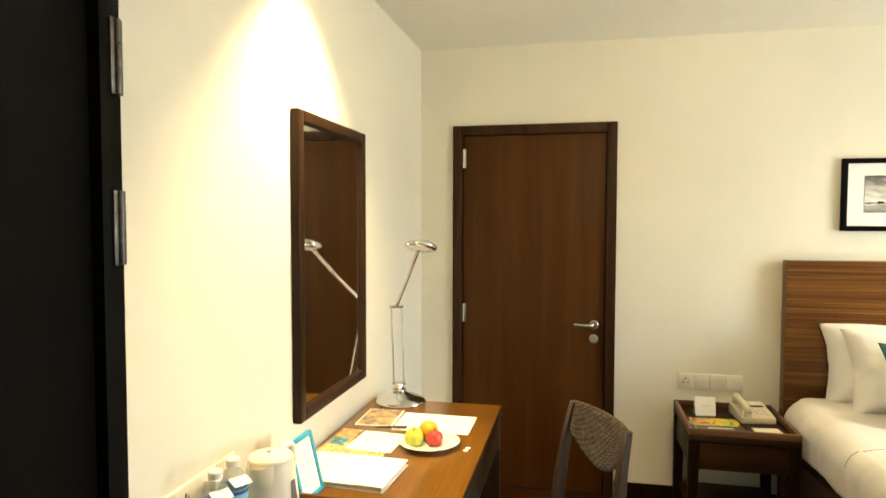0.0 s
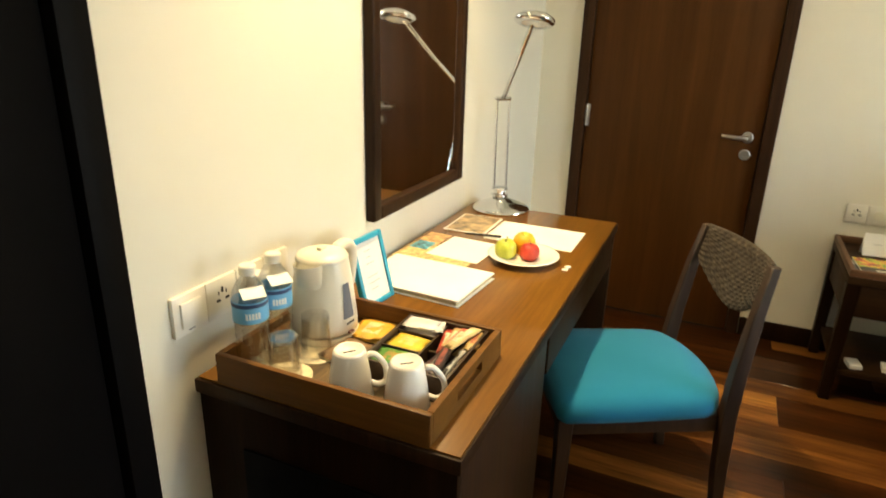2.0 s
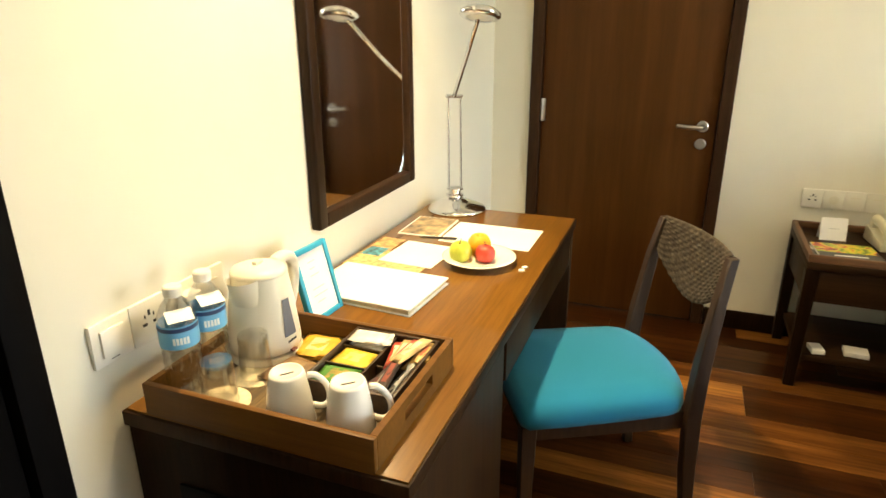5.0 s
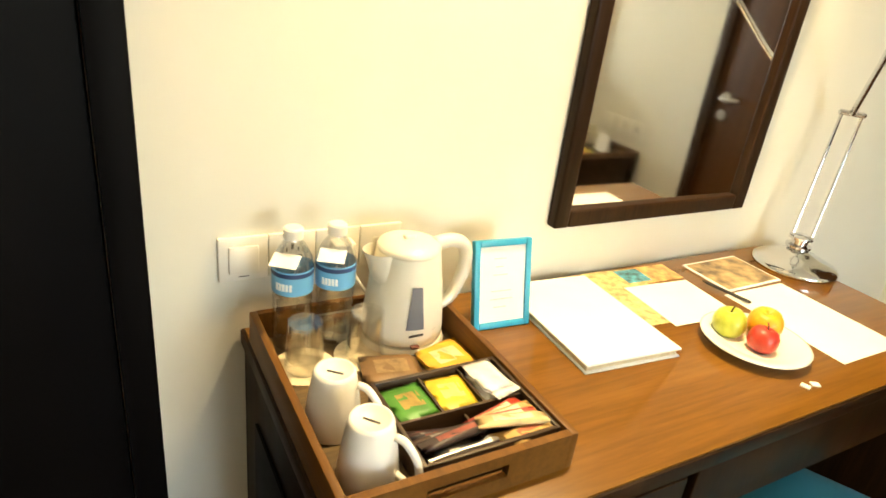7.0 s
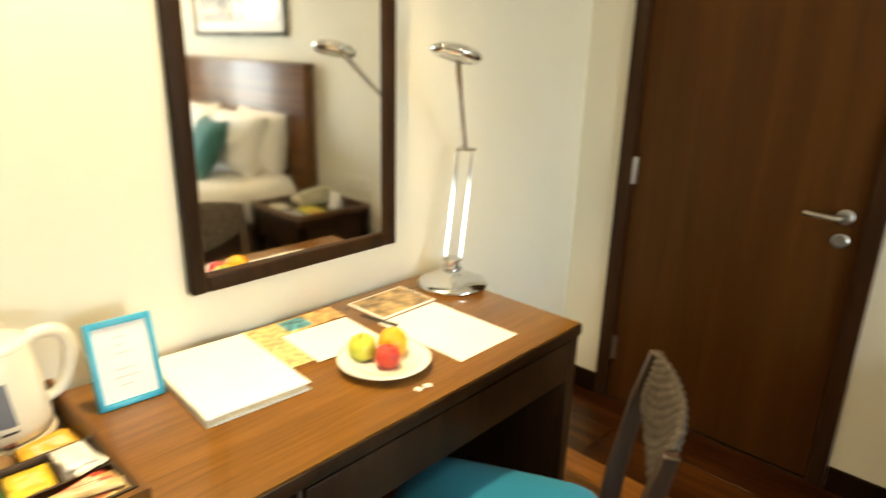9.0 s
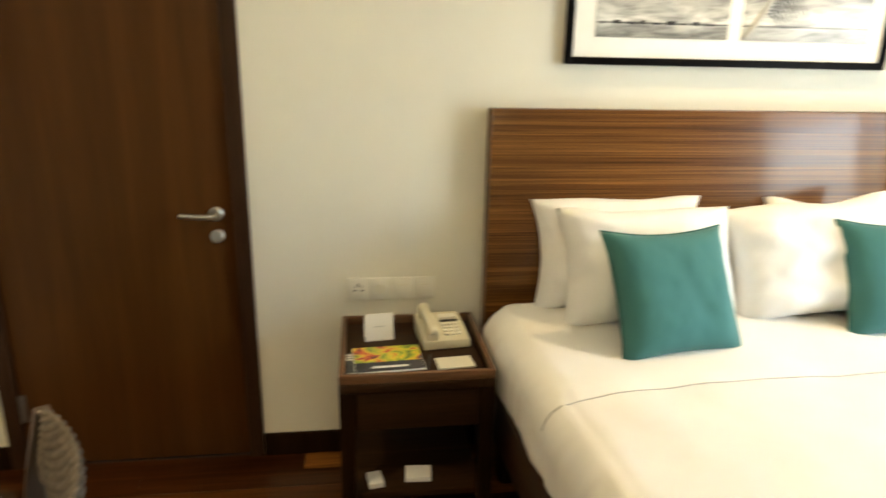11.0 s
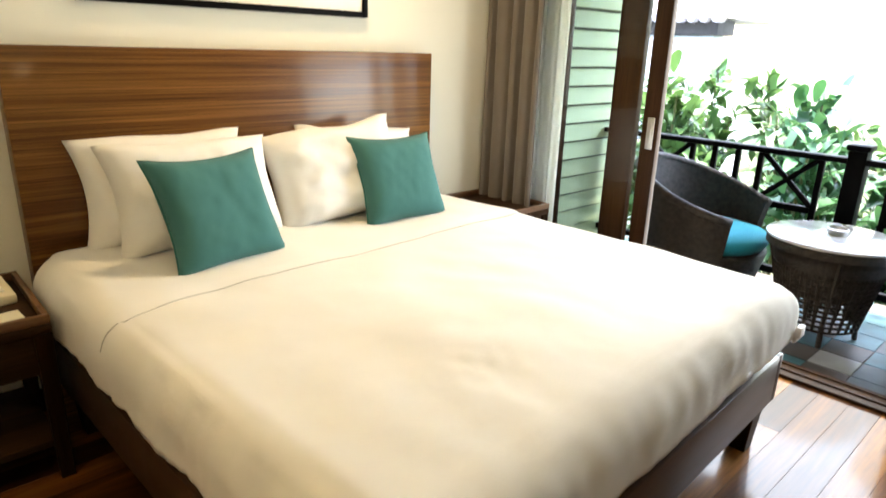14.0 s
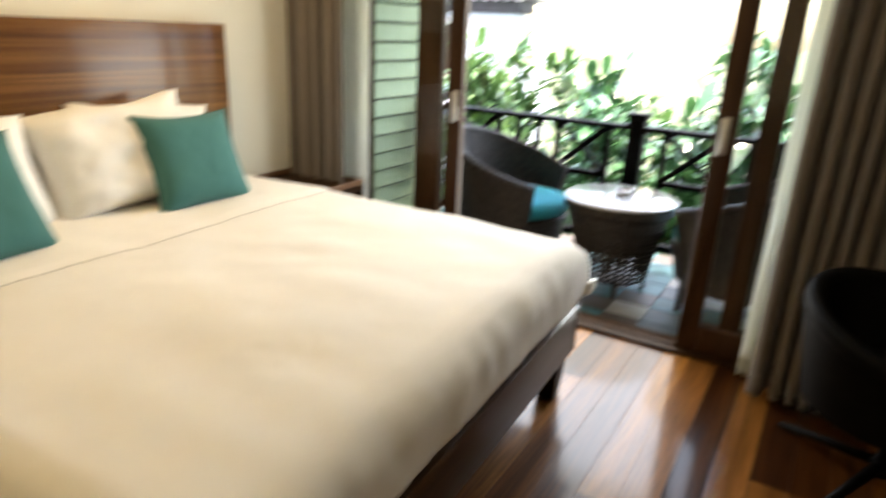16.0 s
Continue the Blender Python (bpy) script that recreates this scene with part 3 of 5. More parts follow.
# ---- bedside stands ----
def nightstand():
    w, d, h = 0.5, 0.515, 0.575
    e = thing("nightstand", pose(0.61, 3.535, 0) @ Matrix.Diagonal((1, 0.98, 1.03, 1)), "dark wooden bedside stand with tray top and shelf", "nightstand", "bedside stands")
    part("tray_top", boxes((-w / 2, w / 2, 0, d, 0.515, 0.545), bevel=0.003), M_DARKX, e)
    bm = boxes((-w / 2, w / 2, 0, 0.018, 0.545, h), (-w / 2, w / 2, d - 0.018, d, 0.545, h), (-w / 2, -w / 2 + 0.018, 0.018, d - 0.018, 0.545, h), (w / 2 - 0.018, w / 2, 0.018, d - 0.018, 0.545, h), bevel=0.003)
    part("raised_rim", bm, M_TAN, e, "brown wooden raised rim")
    part("apron", boxes((-w / 2 + 0.045, w / 2 - 0.045, 0.012, 0.03, 0.38, 0.515), bevel=0.002), M_DARKX, e)
    for s in (-1, 1):
        part("side_apron", boxes((s * (w / 2 - 0.02) - 0.009, s * (w / 2 - 0.02) + 0.009, 0.045, d - 0.045, 0.38, 0.515), bevel=0.002), M_DARKX, e)
        for y in (0.028, d - 0.028):
            part("leg", taper_leg(s * (w / 2 - 0.026), y, 0, 0.515, 0.042, 0.052, lean=(s * 0.004, 0)), M_DARK, e)
    part("shelf", boxes((-w / 2 + 0.03, w / 2 - 0.03, 0.03, d - 0.03, 0.115, 0.14), bevel=0.003), M_DARKX, e)
    return e


stand = nightstand()
copy_thing(stand, pose(3.09, 3.535, 0))


# ---- desk ----
desk = thing("desk", pose(XW, 1.59, 0), "long brown wooden desk with minibar cabinet", "desk")
L, D = 1.555, 0.605
part("desktop", boxes((0.004, D, 0, L, 0.725, 0.757), bevel=0.003), M_DESKDARK, desk, "dark-edged wooden desktop")
part("top_sheet", boxes((0.012, D - 0.004, 0.006, L - 0.006, 0.757, 0.762), bevel=0.0015), M_DESK, desk, "glossy walnut top sheet")
part("side_panel", boxes((0.01, D - 0.008, 0.006, 0.03, 0.0, 0.725), bevel=0.002), M_DARK, desk, "dark wooden end panel")
part("side_inset", boxes((0.12, D - 0.06, -0.001, 0.006, 0.06, 0.62), bevel=0.002), M_BLACK, desk, "near-black inset panel")
part("cabinet_body", boxes((0.012, D - 0.03, 0.03, 0.62, 0.05, 0.725), bevel=0.002), M_DARK, desk)
part("cabinet_door", boxes((D - 0.03, D - 0.010, 0.034, 0.60, 0.06, 0.705), bevel=0.003), M_DESKDARK, desk, "dark wooden cabinet door")
part("plinth", boxes((0.02, D - 0.05, 0.03, 0.61, 0.0, 0.05)), M_BLACK, desk)
part("drawer_front", boxes((D - 0.03, D - 0.010, 0.625, L - 0.045, 0.59, 0.712), bevel=0.003), M_DESKDARK, desk, "dark wooden drawer front")
part("back_rail", boxes((0.02, 0.04, 0.62, L - 0.04, 0.45, 0.725)), M_DARK, desk)
part("end_panel", boxes((0.01, D - 0.008, L - 0.04, L - 0.004, 0.0, 0.725), bevel=0.002), M_DESKDARK, desk, "dark wooden end panel")

# ---- desk chair ----
M_WEAVE, _nt, _b = blank("grey_brown_woven_cord", 0.85)
_v = coords(_nt)
_wv = node(_nt, "ShaderNodeTexNoise", Scale=60.0, Detail=3.0)
_nt.links.new(_v, _wv.inputs["Vector"])
_nt.links.new(ramp(_nt, _wv.outputs["Fac"], [(0.3, (0.022, 0.016, 0.010)), (0.6, (0.055, 0.042, 0.03)), (0.8, (0.11, 0.088, 0.064))]), _b.inputs["Base Color"])
bump(_nt, _b, noise_out(_nt, _v, 180, 3), 0.3, 0.004)

M_CHAIRWOOD = wood("chair_dark_wood", (0.022, 0.011, 0.006), (0.04, 0.021, 0.011), (0.06, 0.034, 0.019), "z", 0.45, streak=0.4)
_f = Vector((-0.878, -0.479, 0)).normalized()
_ang = math.degrees(math.atan2(_f.y, _f.x)) - 90
chair = thing("desk_chair", pose(-0.341, 2.611, 0, 0, 0, _ang), "dark wooden chair with turquoise seat and woven back", "chair")


def seat_shape():
    """A padded seat, straight at the front and bowed at the rear; +y is the front."""
    outline = [(-0.238, 0.255), (-0.215, 0.274), (-0.11, 0.28), (0.0, 0.281), (0.11, 0.28), (0.215, 0.274), (0.238, 0.255)]
    outline += [(0.239, 0.15), (0.236, 0.04), (0.231, -0.07), (0.225, -0.15)]
    outline += [(0.218 * math.cos(a), -0.165 - 0.085 * math.sin(a)) for a in [math.pi * (k + 0.3) / 13.6 for k in range(14)]]
    outline += [(-0.225, -0.15), (-0.231, -0.07), (-0.236, 0.04), (-0.239, 0.15)]
    outline.reverse()
    n = len(outline)
    bm = bmesh.new()
    rings = []
    for f, z in [(0.93, 0.405), (1.0, 0.412), (1.01, 0.43), (1.0, 0.45), (0.965, 0.468), (0.88, 0.482), (0.7, 0.492), (0.45, 0.497), (0.2, 0.499)]:
        rings.append([bm.verts.new((x * f, y * f, z)) for x, y in outline])
    for a, b in zip(rings, rings[1:]):
        for i in range(n):
            j = (i + 1) % n
            bm.faces.new((a[i], a[j], b[j], b[i]))
    bm.faces.new(rings[-1])
    bm.faces.new(list(reversed(rings[0])))
    return bm


part("seat", seat_shape(), M_TURQ, chair, "turquoise padded cloth seat", 180)
for s in (-1, 1):
    part("leg", taper_leg(s * 0.20, 0.25, 0, 0.41, 0.03, 0.045), M_CHAIRWOOD, chair)
    bm = bmesh.new()
    pts = [(s * 0.212, -0.255, 0.0), (s * 0.215, -0.235, 0.2), (s * 0.216, -0.225, 0.40), (s * 0.210, -0.237, 0.55), (s * 0.201, -0.264, 0.74), (s * 0.192, -0.29, 0.866)]
    ws = [(0.028, 0.03), (0.034, 0.04), (0.036, 0.046), (0.034, 0.042), (0.03, 0.034), (0.026, 0.028)]
    rings = [[bm.verts.new((p[0] + a * w[0] / 2, p[1] + b * w[1] / 2, p[2])) for a, b in ((-1, -1), (1, -1), (1, 1), (-1, 1))] for p, w in zip(pts, ws)]
    for a, b in zip(rings, rings[1:]):
        for i in range(4):
            bm.faces.new((a[i], a[(i + 1) % 4], b[(i + 1) % 4], b[i]))
    bm.faces.new(list(reversed(rings[0])))
    bm.faces.new(rings[-1])
    bmesh.ops.bevel(bm, geom=bm.edges[:], offset=0.003, segments=1, affect="EDGES")
    part("rear_post", bm, M_CHAIRWOOD, chair, "dark wooden rear leg and back post")
    part("side_rail", boxes((s * 0.2 - 0.011, s * 0.2 + 0.011, -0.21, 0.235, 0.355, 0.41), bevel=0.003), M_CHAIRWOOD, chair)
part("front_rail", boxes((-0.18, 0.18, 0.24, 0.262, 0.355, 0.41), bevel=0.003), M_CHAIRWOOD, chair)
part("rear_rail", boxes((-0.19, 0.19, -0.232, -0.21, 0.355, 0.41), bevel=0.003), M_CHAIRWOOD, chair)


def woven_back():
    """A bowed panel of cord woven over and under, with a rounded lower edge."""
    nu, nv = 105, 69

    def surface(u, v, back):
        a = 2 * u - 1
        z0, z1 = 0.66 + 0.095 * abs(a) ** 1.8, 0.872
        z = z0 + (z1 - z0) * v
        y = -0.237 - (z - 0.55) * 0.165 - 0.035 * (1 - a * a)
        over = math.sin(u * 26 * math.pi) * math.sin(v * 17 * math.pi)
        strand = abs(math.cos(v * 17 * math.pi)) ** 0.6
        relief = 0.002 * over + 0.0018 * (1 - strand)
        edge = min(1.0, 12 * min(u, 1 - u), 12 * min(v, 1 - v))
        return (a * 0.187, y + (relief + 0.009 * edge ** 0.5) * (-1 if back else 1), z)

    bm = bmesh.new()
    grid_mesh(nu, nv, lambda u, v: surface(u, v, False), bm)
    grid_mesh(nu, nv, lambda u, v: surface(u, v, True), bm)
    bmesh.ops.remove_doubles(bm, verts=bm.verts[:], dist=0.0008)
    bmesh.ops.recalc_face_normals(bm, faces=bm.faces[:])
    return bm


part("woven_back", woven_back(), M_WEAVE, chair, "grey-brown woven cord backrest", 180)

# ---- mirror ----
mir = thing("wall_mirror", pose(XW, 2.29, 0.905), "tall wall mirror in dark wooden frame", "mirror")
mw, mh, fw = 0.665, 1.055, 0.042
bm = boxes((0.0, 0.032, 0, fw, 0, mh), (0.0, 0.032, mw - fw, mw, 0, mh), (0.0, 0.032, fw, mw - fw, 0, fw), (0.0, 0.032, fw, mw - fw, mh - fw, mh), bevel=0.006, seg=3)
part("frame", bm, M_DESKDARK, mir, "dark-stained moulded wooden frame")
part("mirror_glass", boxes((0.006, 0.012, fw - 0.004, mw - fw + 0.004, fw - 0.004, mh - fw + 0.004)), M_MIRROR, mir, "silvered mirror glass").matrix_basis = pose(0, 0, 0, 0, 0, -0.5)

# ---- picture ----
pic = thing("framed_picture", pose(1.172, YB, 1.538), "two black-and-white beach photographs in black frame", "picture")
pw, ph = 1.267, 0.378
bm = boxes((0, 0.026, -0.03, -0.002, 0, ph), (pw - 0.026, pw, -0.03, -0.002, 0, ph), (0.026, pw - 0.026, -0.03, -0.002, 0, 0.026), (0.026, pw - 0.026, -0.03, -0.002, ph - 0.026, ph), bevel=0.003)
part("frame", bm, M_BLACK, pic, "black lacquered frame")
part("mount", boxes((0.022, pw - 0.022, -0.016, -0.004, 0.022, ph - 0.022)), M_PAPER, pic, "white mount board")


def photo_material(name, seed):
    m, nt, b = blank(name, 0.25)
    tc = nt.nodes.new("ShaderNodeTexCoord")
    sep = nt.nodes.new("ShaderNodeSeparateXYZ")
    nt.links.new(tc.outputs["Generated"], sep.inputs[0])
    tone = ramp(nt, sep.outputs[2], [(0.0, (0.32, 0.32, 0.31)), (0.18, (0.5, 0.5, 0.49)), (0.24, (0.62, 0.62, 0.6)), (0.26, (0.05, 0.05, 0.05)), (0.29, (0.75, 0.75, 0.73)), (0.55, (0.6, 0.6, 0.58)), (1.0, (0.12, 0.12, 0.12))])
    mp = nt.nodes.new("ShaderNodeMapping")
    mp.inputs["Location"].default_value, mp.inputs["Scale"].default_value = (seed, 0, 0), (2.2, 1, 3.6)
    nt.links.new(tc.outputs["Generated"], mp.inputs["Vector"])
    cl = ramp(nt, noise_out(nt, mp.outputs[0], 1.5, 6, 0.6, 0.5), [(0.36, (0.25, 0.25, 0.25)), (0.6, (1.0, 1.0, 0.98))])
    nt.links.new(mix_colour(nt, 0.8, tone, cl, "MULTIPLY"), b.inputs["Base Color"])
    return m


M_INK = plain("photo_black", (0.02, 0.02, 0.02), 0.3, relief=0.0)
M_GREYINK = plain("photo_grey", (0.45, 0.45, 0.44), 0.3, relief=0.0)
for k, (a, b_) in enumerate(((0.108, 0.612), (0.664, 1.182))):
    ob = part("photograph", boxes((a, b_, -0.0185, -0.0165, 0.096, 0.288)), photo_material("beach_photo", 3.0 + 5 * k), pic, "black-and-white beach photograph")
# the leaning palm in the second photograph
part("palm_trunk", tube([(0.678 + 0.135 * f - 0.02 * f * f, -0.0195, 0.102 + 0.18 * f) for f in [i / 10 for i in range(11)]], [0.013 - 0.004 * i / 10 for i in range(11)], 6), M_GREYINK, pic)
bm = bmesh.new()
for k in range(8):
    f = 0.5 + 0.5 * k / 7
    cx, cz, ln = 0.69 + 0.115 * f, 0.106 + 0.174 * f, 0.05 + 0.075 * f + 0.012 * math.sin(k * 2.1)
    tube([(cx + ln * g_ * 0.8, -0.0195, min(0.285, cz + 0.012 * g_ - ln * 0.75 * g_ * g_)) for g_ in (0, 0.35, 0.7, 1.0)], [0.002, 0.0032, 0.0024, 0.0008], 5, bm)
part("palm_fronds", bm, M_INK, pic)
for k in range(9):
    x = 0.12 + 0.05 * k
    part("far_boat", boxes((x, x + 0.018 + 0.01 * (k % 3), -0.0198, -0.0186, 0.142, 0.149 + 0.006 * (k % 2))), M_INK, pic)

# ---- balcony ----
M_CLAD = plain("pale_green_clapboard_paint", (0.42, 0.5, 0.3), 0.6, vary=0.08, scale=3.0, grain=90, relief=0.12)
# backing coloured dark to paint in the shade under each board's lap
M_CLADGAP = plain("clapboard_painted_shade", (0.07, 0.08, 0.06), 0.8)
balcony = setting("balcony_floor", boxes((XE + 0.12, 5.0, 0.2, 4.25, -0.16, -0.036)), plain("grey_grout", (0.1, 0.098, 0.09), 0.9), "balcony floor tiled in teal, white and brown", "floor")
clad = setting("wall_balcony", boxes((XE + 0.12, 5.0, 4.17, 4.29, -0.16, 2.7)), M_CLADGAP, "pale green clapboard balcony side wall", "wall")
setting("wall_balcony_south", boxes((XE + 0.12, 5.0, 0.1, 0.22, -0.16, 2.7)), M_CLAD, "pale green balcony side wall", "wall")
setting("balcony_ceiling", boxes((XE + 0.12, 5.25, 0.0, 4.4, 2.35, 2.45)), M_DARKX, "dark timber balcony soffit", "ceiling")
# scalloped eave board
bm = bmesh.new()
for k in range(29):
    y = 0.1 + k * 0.15
    tube([(5.22, y + 0.052 * math.cos(q) * (1 - 0.09 * q), 2.205 + 0.036 * math.sin(q) * (1 - 0.07 * q)) for q in [0.6 * i for i in range(12)]], 0.007, 5, bm)
    tube([(5.22, y + 0.03, 2.255), (5.22, y + 0.068, 2.225), (5.22, y + 0.1, 2.19), (5.22, y + 0.075, 2.172)], 0.008, 5, bm)
box(bm, 5.21, 5.25, 0.0, 4.4, 2.25, 2.46)
setting("eave_board", bm, M_DARK, "dark timber eave board with scroll fretwork", "trim")

rail = thing("balcony_railing", pose(4.8, 0.25, -0.036), "black timber balcony railing with crossed braces", "railing")
part("top_rail", boxes((-0.045, 0.045, 0, 3.9, 0.87, 0.905), bevel=0.006), M_BLACK, rail)
part("bottom_rail", boxes((-0.025, 0.025, 0, 3.9, 0.10, 0.145), bevel=0.004), M_BLACK, rail)
for y in (0.642, 2.19, 3.738):
    bm = boxes((-0.05, 0.05, y - 0.05, y + 0.05, 0, 0.95), bevel=0.006)
    box(bm, -0.062, 0.062, y - 0.062, y + 0.062, 0.95, 0.985, 0.006)
    part("post", bm, M_BLACK, rail)
for y0 in (0.642, 2.19):
    for c in (0.186, 0.543, 0.692, 0.849, 1.005, 1.362):
        y = y0 + c
        part("baluster", boxes((-0.016, 0.016, y - 0.016, y + 0.016, 0.145, 0.87), bevel=0.002), M_BLACK, rail)
    for c in (0.186, 1.005):
        part("panel_rail", boxes((-0.02, 0.02, y0 + c + 0.016, y0 + c + 0.341, 0.53, 0.57), bevel=0.003), M_BLACK, rail)
        for s in (-1, 1):
            part("brace", tube([(0.0, y0 + c + 0.178 - s * 0.165, 0.57), (0.0, y0 + c + 0.178 + s * 0.165, 0.87)], 0.018, 6), M_BLACK, rail)

# ---- wicker tub chairs and table ----
M_WICKER, _nt, _b = blank("dark_brown_wicker", 0.55)
_v = coords(_nt)
_n1 = noise_out(_nt, _v, 40, 3)
_nt.links.new(ramp(_nt, _n1, [(0.3, (0.016, 0.012, 0.010)), (0.7, (0.05, 0.04, 0.034))]), _b.inputs["Base Color"])
_w1 = node(_nt, "ShaderNodeTexWave", Scale=38.0, Distortion=1.5)
_w1.bands_direction = "Z"
_nt.links.new(_v, _w1.inputs["Vector"])
bump(_nt, _b, _w1.outputs["Fac"], 0.6, 0.006)


M_CYANSEAT = cloth("outdoor_turquoise_cloth", (0.02, 0.34, 0.46), crease=0.08, sheen=0.1)


def tub_chair():
    """A wicker tub chair; its open front faces +y."""
    e = thing("tub_chair", pose(4.22, 3.0, -0.036), "dark wicker tub chair with turquoise seat cushion", "chair", "balcony chairs")
    bm = bmesh.new()
    n, rows = 44, 10
    a0, a1 = radians(-215), radians(35)
    grids = []
    for off in (0.0, 0.035):
        vs = []
        for i in range(n):
            u = i / (n - 1)
            a = a0 + (a1 - a0) * u
            back = (0.5 + 0.5 * math.cos(a + math.pi / 2)) ** 1.25
            top = 0.50 + 0.255 * back
            col = []
            for j in range(rows):
                v = j / (rows - 1)
                r = 0.30 + 0.10 * v - off
                col.append(bm.verts.new((r * math.cos(a) * 1.02, r * math.sin(a), 0.16 + (top - 0.16) * v)))
            vs.append(col)
        grids.append(vs)
    for g_, flip in zip(grids, (False, True)):
        for i in range(n - 1):
            for j in range(rows - 1):
                q = (g_[i][j], g_[i + 1][j], g_[i + 1][j + 1], g_[i][j + 1])
                bm.faces.new(tuple(reversed(q)) if flip else q)
    o, q = grids
    for i in range(n - 1):
        bm.faces.new((o[i][-1], o[i + 1][-1], q[i + 1][-1], q[i][-1]))
        bm.faces.new((q[i][0], q[i + 1][0], o[i + 1][0], o[i][0]))
    for i in (0, n - 1):
        for j in range(rows - 1):
            c = (o[i][j], o[i][j + 1], q[i][j + 1], q[i][j])
            bm.faces.new(c if i == 0 else tuple(reversed(c)))
    bmesh.ops.recalc_face_normals(bm, faces=bm.faces[:])
    part("shell", bm, M_WICKER, e, "dark brown woven wicker shell")
    rim = [(0.385 * math.cos(a0 + (a1 - a0) * i / 43) * 1.02, 0.385 * math.sin(a0 + (a1 - a0) * i / 43), 0.502 + 0.255 * (0.5 + 0.5 * math.cos(a0 + (a1 - a0) * i / 43 + math.pi / 2)) ** 1.25) for i in range(44)]
    part("rim", tube(rim, 0.024, 8), M_WICKER, e, "rounded wicker rim", 180)
    part("seat_base", lathe([(0.285, 0.16), (0.325, 0.33), (0.31, 0.34)], 32), M_WICKER, e)
    part("seat_cushion", lathe([(0.20, 0.34), (0.305, 0.345), (0.325, 0.378), (0.31, 0.42), (0.2, 0.434), (0.02, 0.437)], 36), M_CYANSEAT, e, "turquoise round seat cushion", 180)
    for a in (45, 135, 225, 315):
        part("foot", tube([(0.27 * math.cos(radians(a)), 0.27 * math.sin(radians(a)), 0.0), (0.25 * math.cos(radians(a)), 0.25 * math.sin(radians(a)), 0.18)], [0.015, 0.026], 10), M_WICKER, e)
    return e


tub = tub_chair()
tub.matrix_basis = pose(4.22, 3.02, -0.036, 0, 0, 186) @ Matrix.Scale(1.1, 4)
copy_thing(tub, pose(4.27, 1.66, -0.036, 0, 0, -8))


def wicker_table():
    e = thing("wicker_table", pose(4.22, 2.33, -0.036), "round dark wicker table with pale glass top", "table")
    part("tabletop", lathe([(0.0, 0.545), (0.31, 0.545), (0.325, 0.552), (0.325, 0.562), (0.315, 0.568), (0.0, 0.568)], 48, cap=False), plain("frosted_white_top", (0.62, 0.64, 0.64), 0.12, vary=0.03, relief=0.0, coat=0.5), e, "pale glossy round top")
    part("rim", lathe([(0.300, 0.50), (0.318, 0.505), (0.318, 0.545), (0.300, 0.545)], 48), M_WICKER, e)

    def ring(z):
        return 0.30 - 0.12 * (1 - (z / 0.52)) ** 0.8
    part("woven_skirt", lathe([(ring(0.27) - 0.004, 0.27), (ring(0.27), 0.272), (ring(0.35), 0.35), (ring(0.45), 0.45), (ring(0.5), 0.5), (ring(0.5) - 0.006, 0.5)], 48, cap=False), M_WICKER, e, "closely woven wicker skirt", 180)
    strand = {}
    for s in (-1, 1):
        pts = []
        for j in range(8):
            z = 0.09 + 0.32 * j / 7
            a = s * 0.06 * (j / 7)
            pts.append((ring(z) * math.cos(a), ring(z) * math.sin(a), z))
        strand[s] = link_mesh("strand", tube(pts, 0.0075, 4), M_WICKER, 180)
    for k in range(30):
        for s in (-1, 1):
            ob = new("strand", strand[s])
            ob.parent = e
            ob.matrix_basis = pose(0, 0, 0, 0, 0, 360 / 30 * k)
    for z in (0.09, 0.12, 0.15, 0.18, 0.21, 0.24, 0.27, 0.3, 0.33, 0.36, 0.39):
        pts = [(ring(z) * math.cos(2 * math.pi * k / 36), ring(z) * math.sin(2 * math.pi * k / 36), z) for k in range(37)]
        part("hoop", tube(pts, 0.007, 6), M_WICKER, e, "wicker hoop", 180)
    for k in range(4):
        a = radians(45 + 90 * k - 20)
        part("leg", tube([(0.20 * math.cos(a), 0.20 * math.sin(a), 0.0), (0.185 * math.cos(a), 0.185 * math.sin(a), 0.12), (0.285 * math.cos(a), 0.285 * math.sin(a), 0.5)], 0.014, 8), M_WICKER, e)
    return e


wicker_table()
ash = lathe([(0.0, 0.0), (0.045, 0.0), (0.05, 0.008), (0.052, 0.03), (0.045, 0.032), (0.04, 0.012), (0.0, 0.01)], 28, cap=False)
solo("ashtray", ash, M_STEEL, pose(4.26, 2.33, 0.532), "small round metal ashtray on the wicker table", "ashtray")

# ---- wall lantern ----
lan = thing("wall_lantern", pose(4.42, 4.15, 1.99), "dark metal wall lantern with frosted glass", "lantern")
lan.scale = (1.35, 1.35, 1.35)
M_IRON = plain("dark_bronze_iron", (0.05, 0.045, 0.035), 0.45, 0.8)
M_FROST = plain("frosted_lantern_glass", (0.75, 0.74, 0.66), 0.5, vary=0.03)
part("glass_body", lathe([(0.035, -0.06), (0.07, 0.075)], 6, m=pose(0, -0.12, 0)), M_FROST, lan, "frosted six-sided glass body", 20)
part("cap", lathe([(0.085, 0.075), (0.085, 0.085), (0.05, 0.125), (0.012, 0.14), (0.012, 0.165), (0.0, 0.17)], 6, m=pose(0, -0.12, 0), cap=False), M_IRON, lan, "", 20)
part("base_finial", lathe([(0.0, -0.105), (0.012, -0.095), (0.008, -0.08), (0.04, -0.065), (0.04, -0.058), (0.0, -0.058)], 12, m=pose(0, -0.12, 0), cap=False), M_IRON, lan)
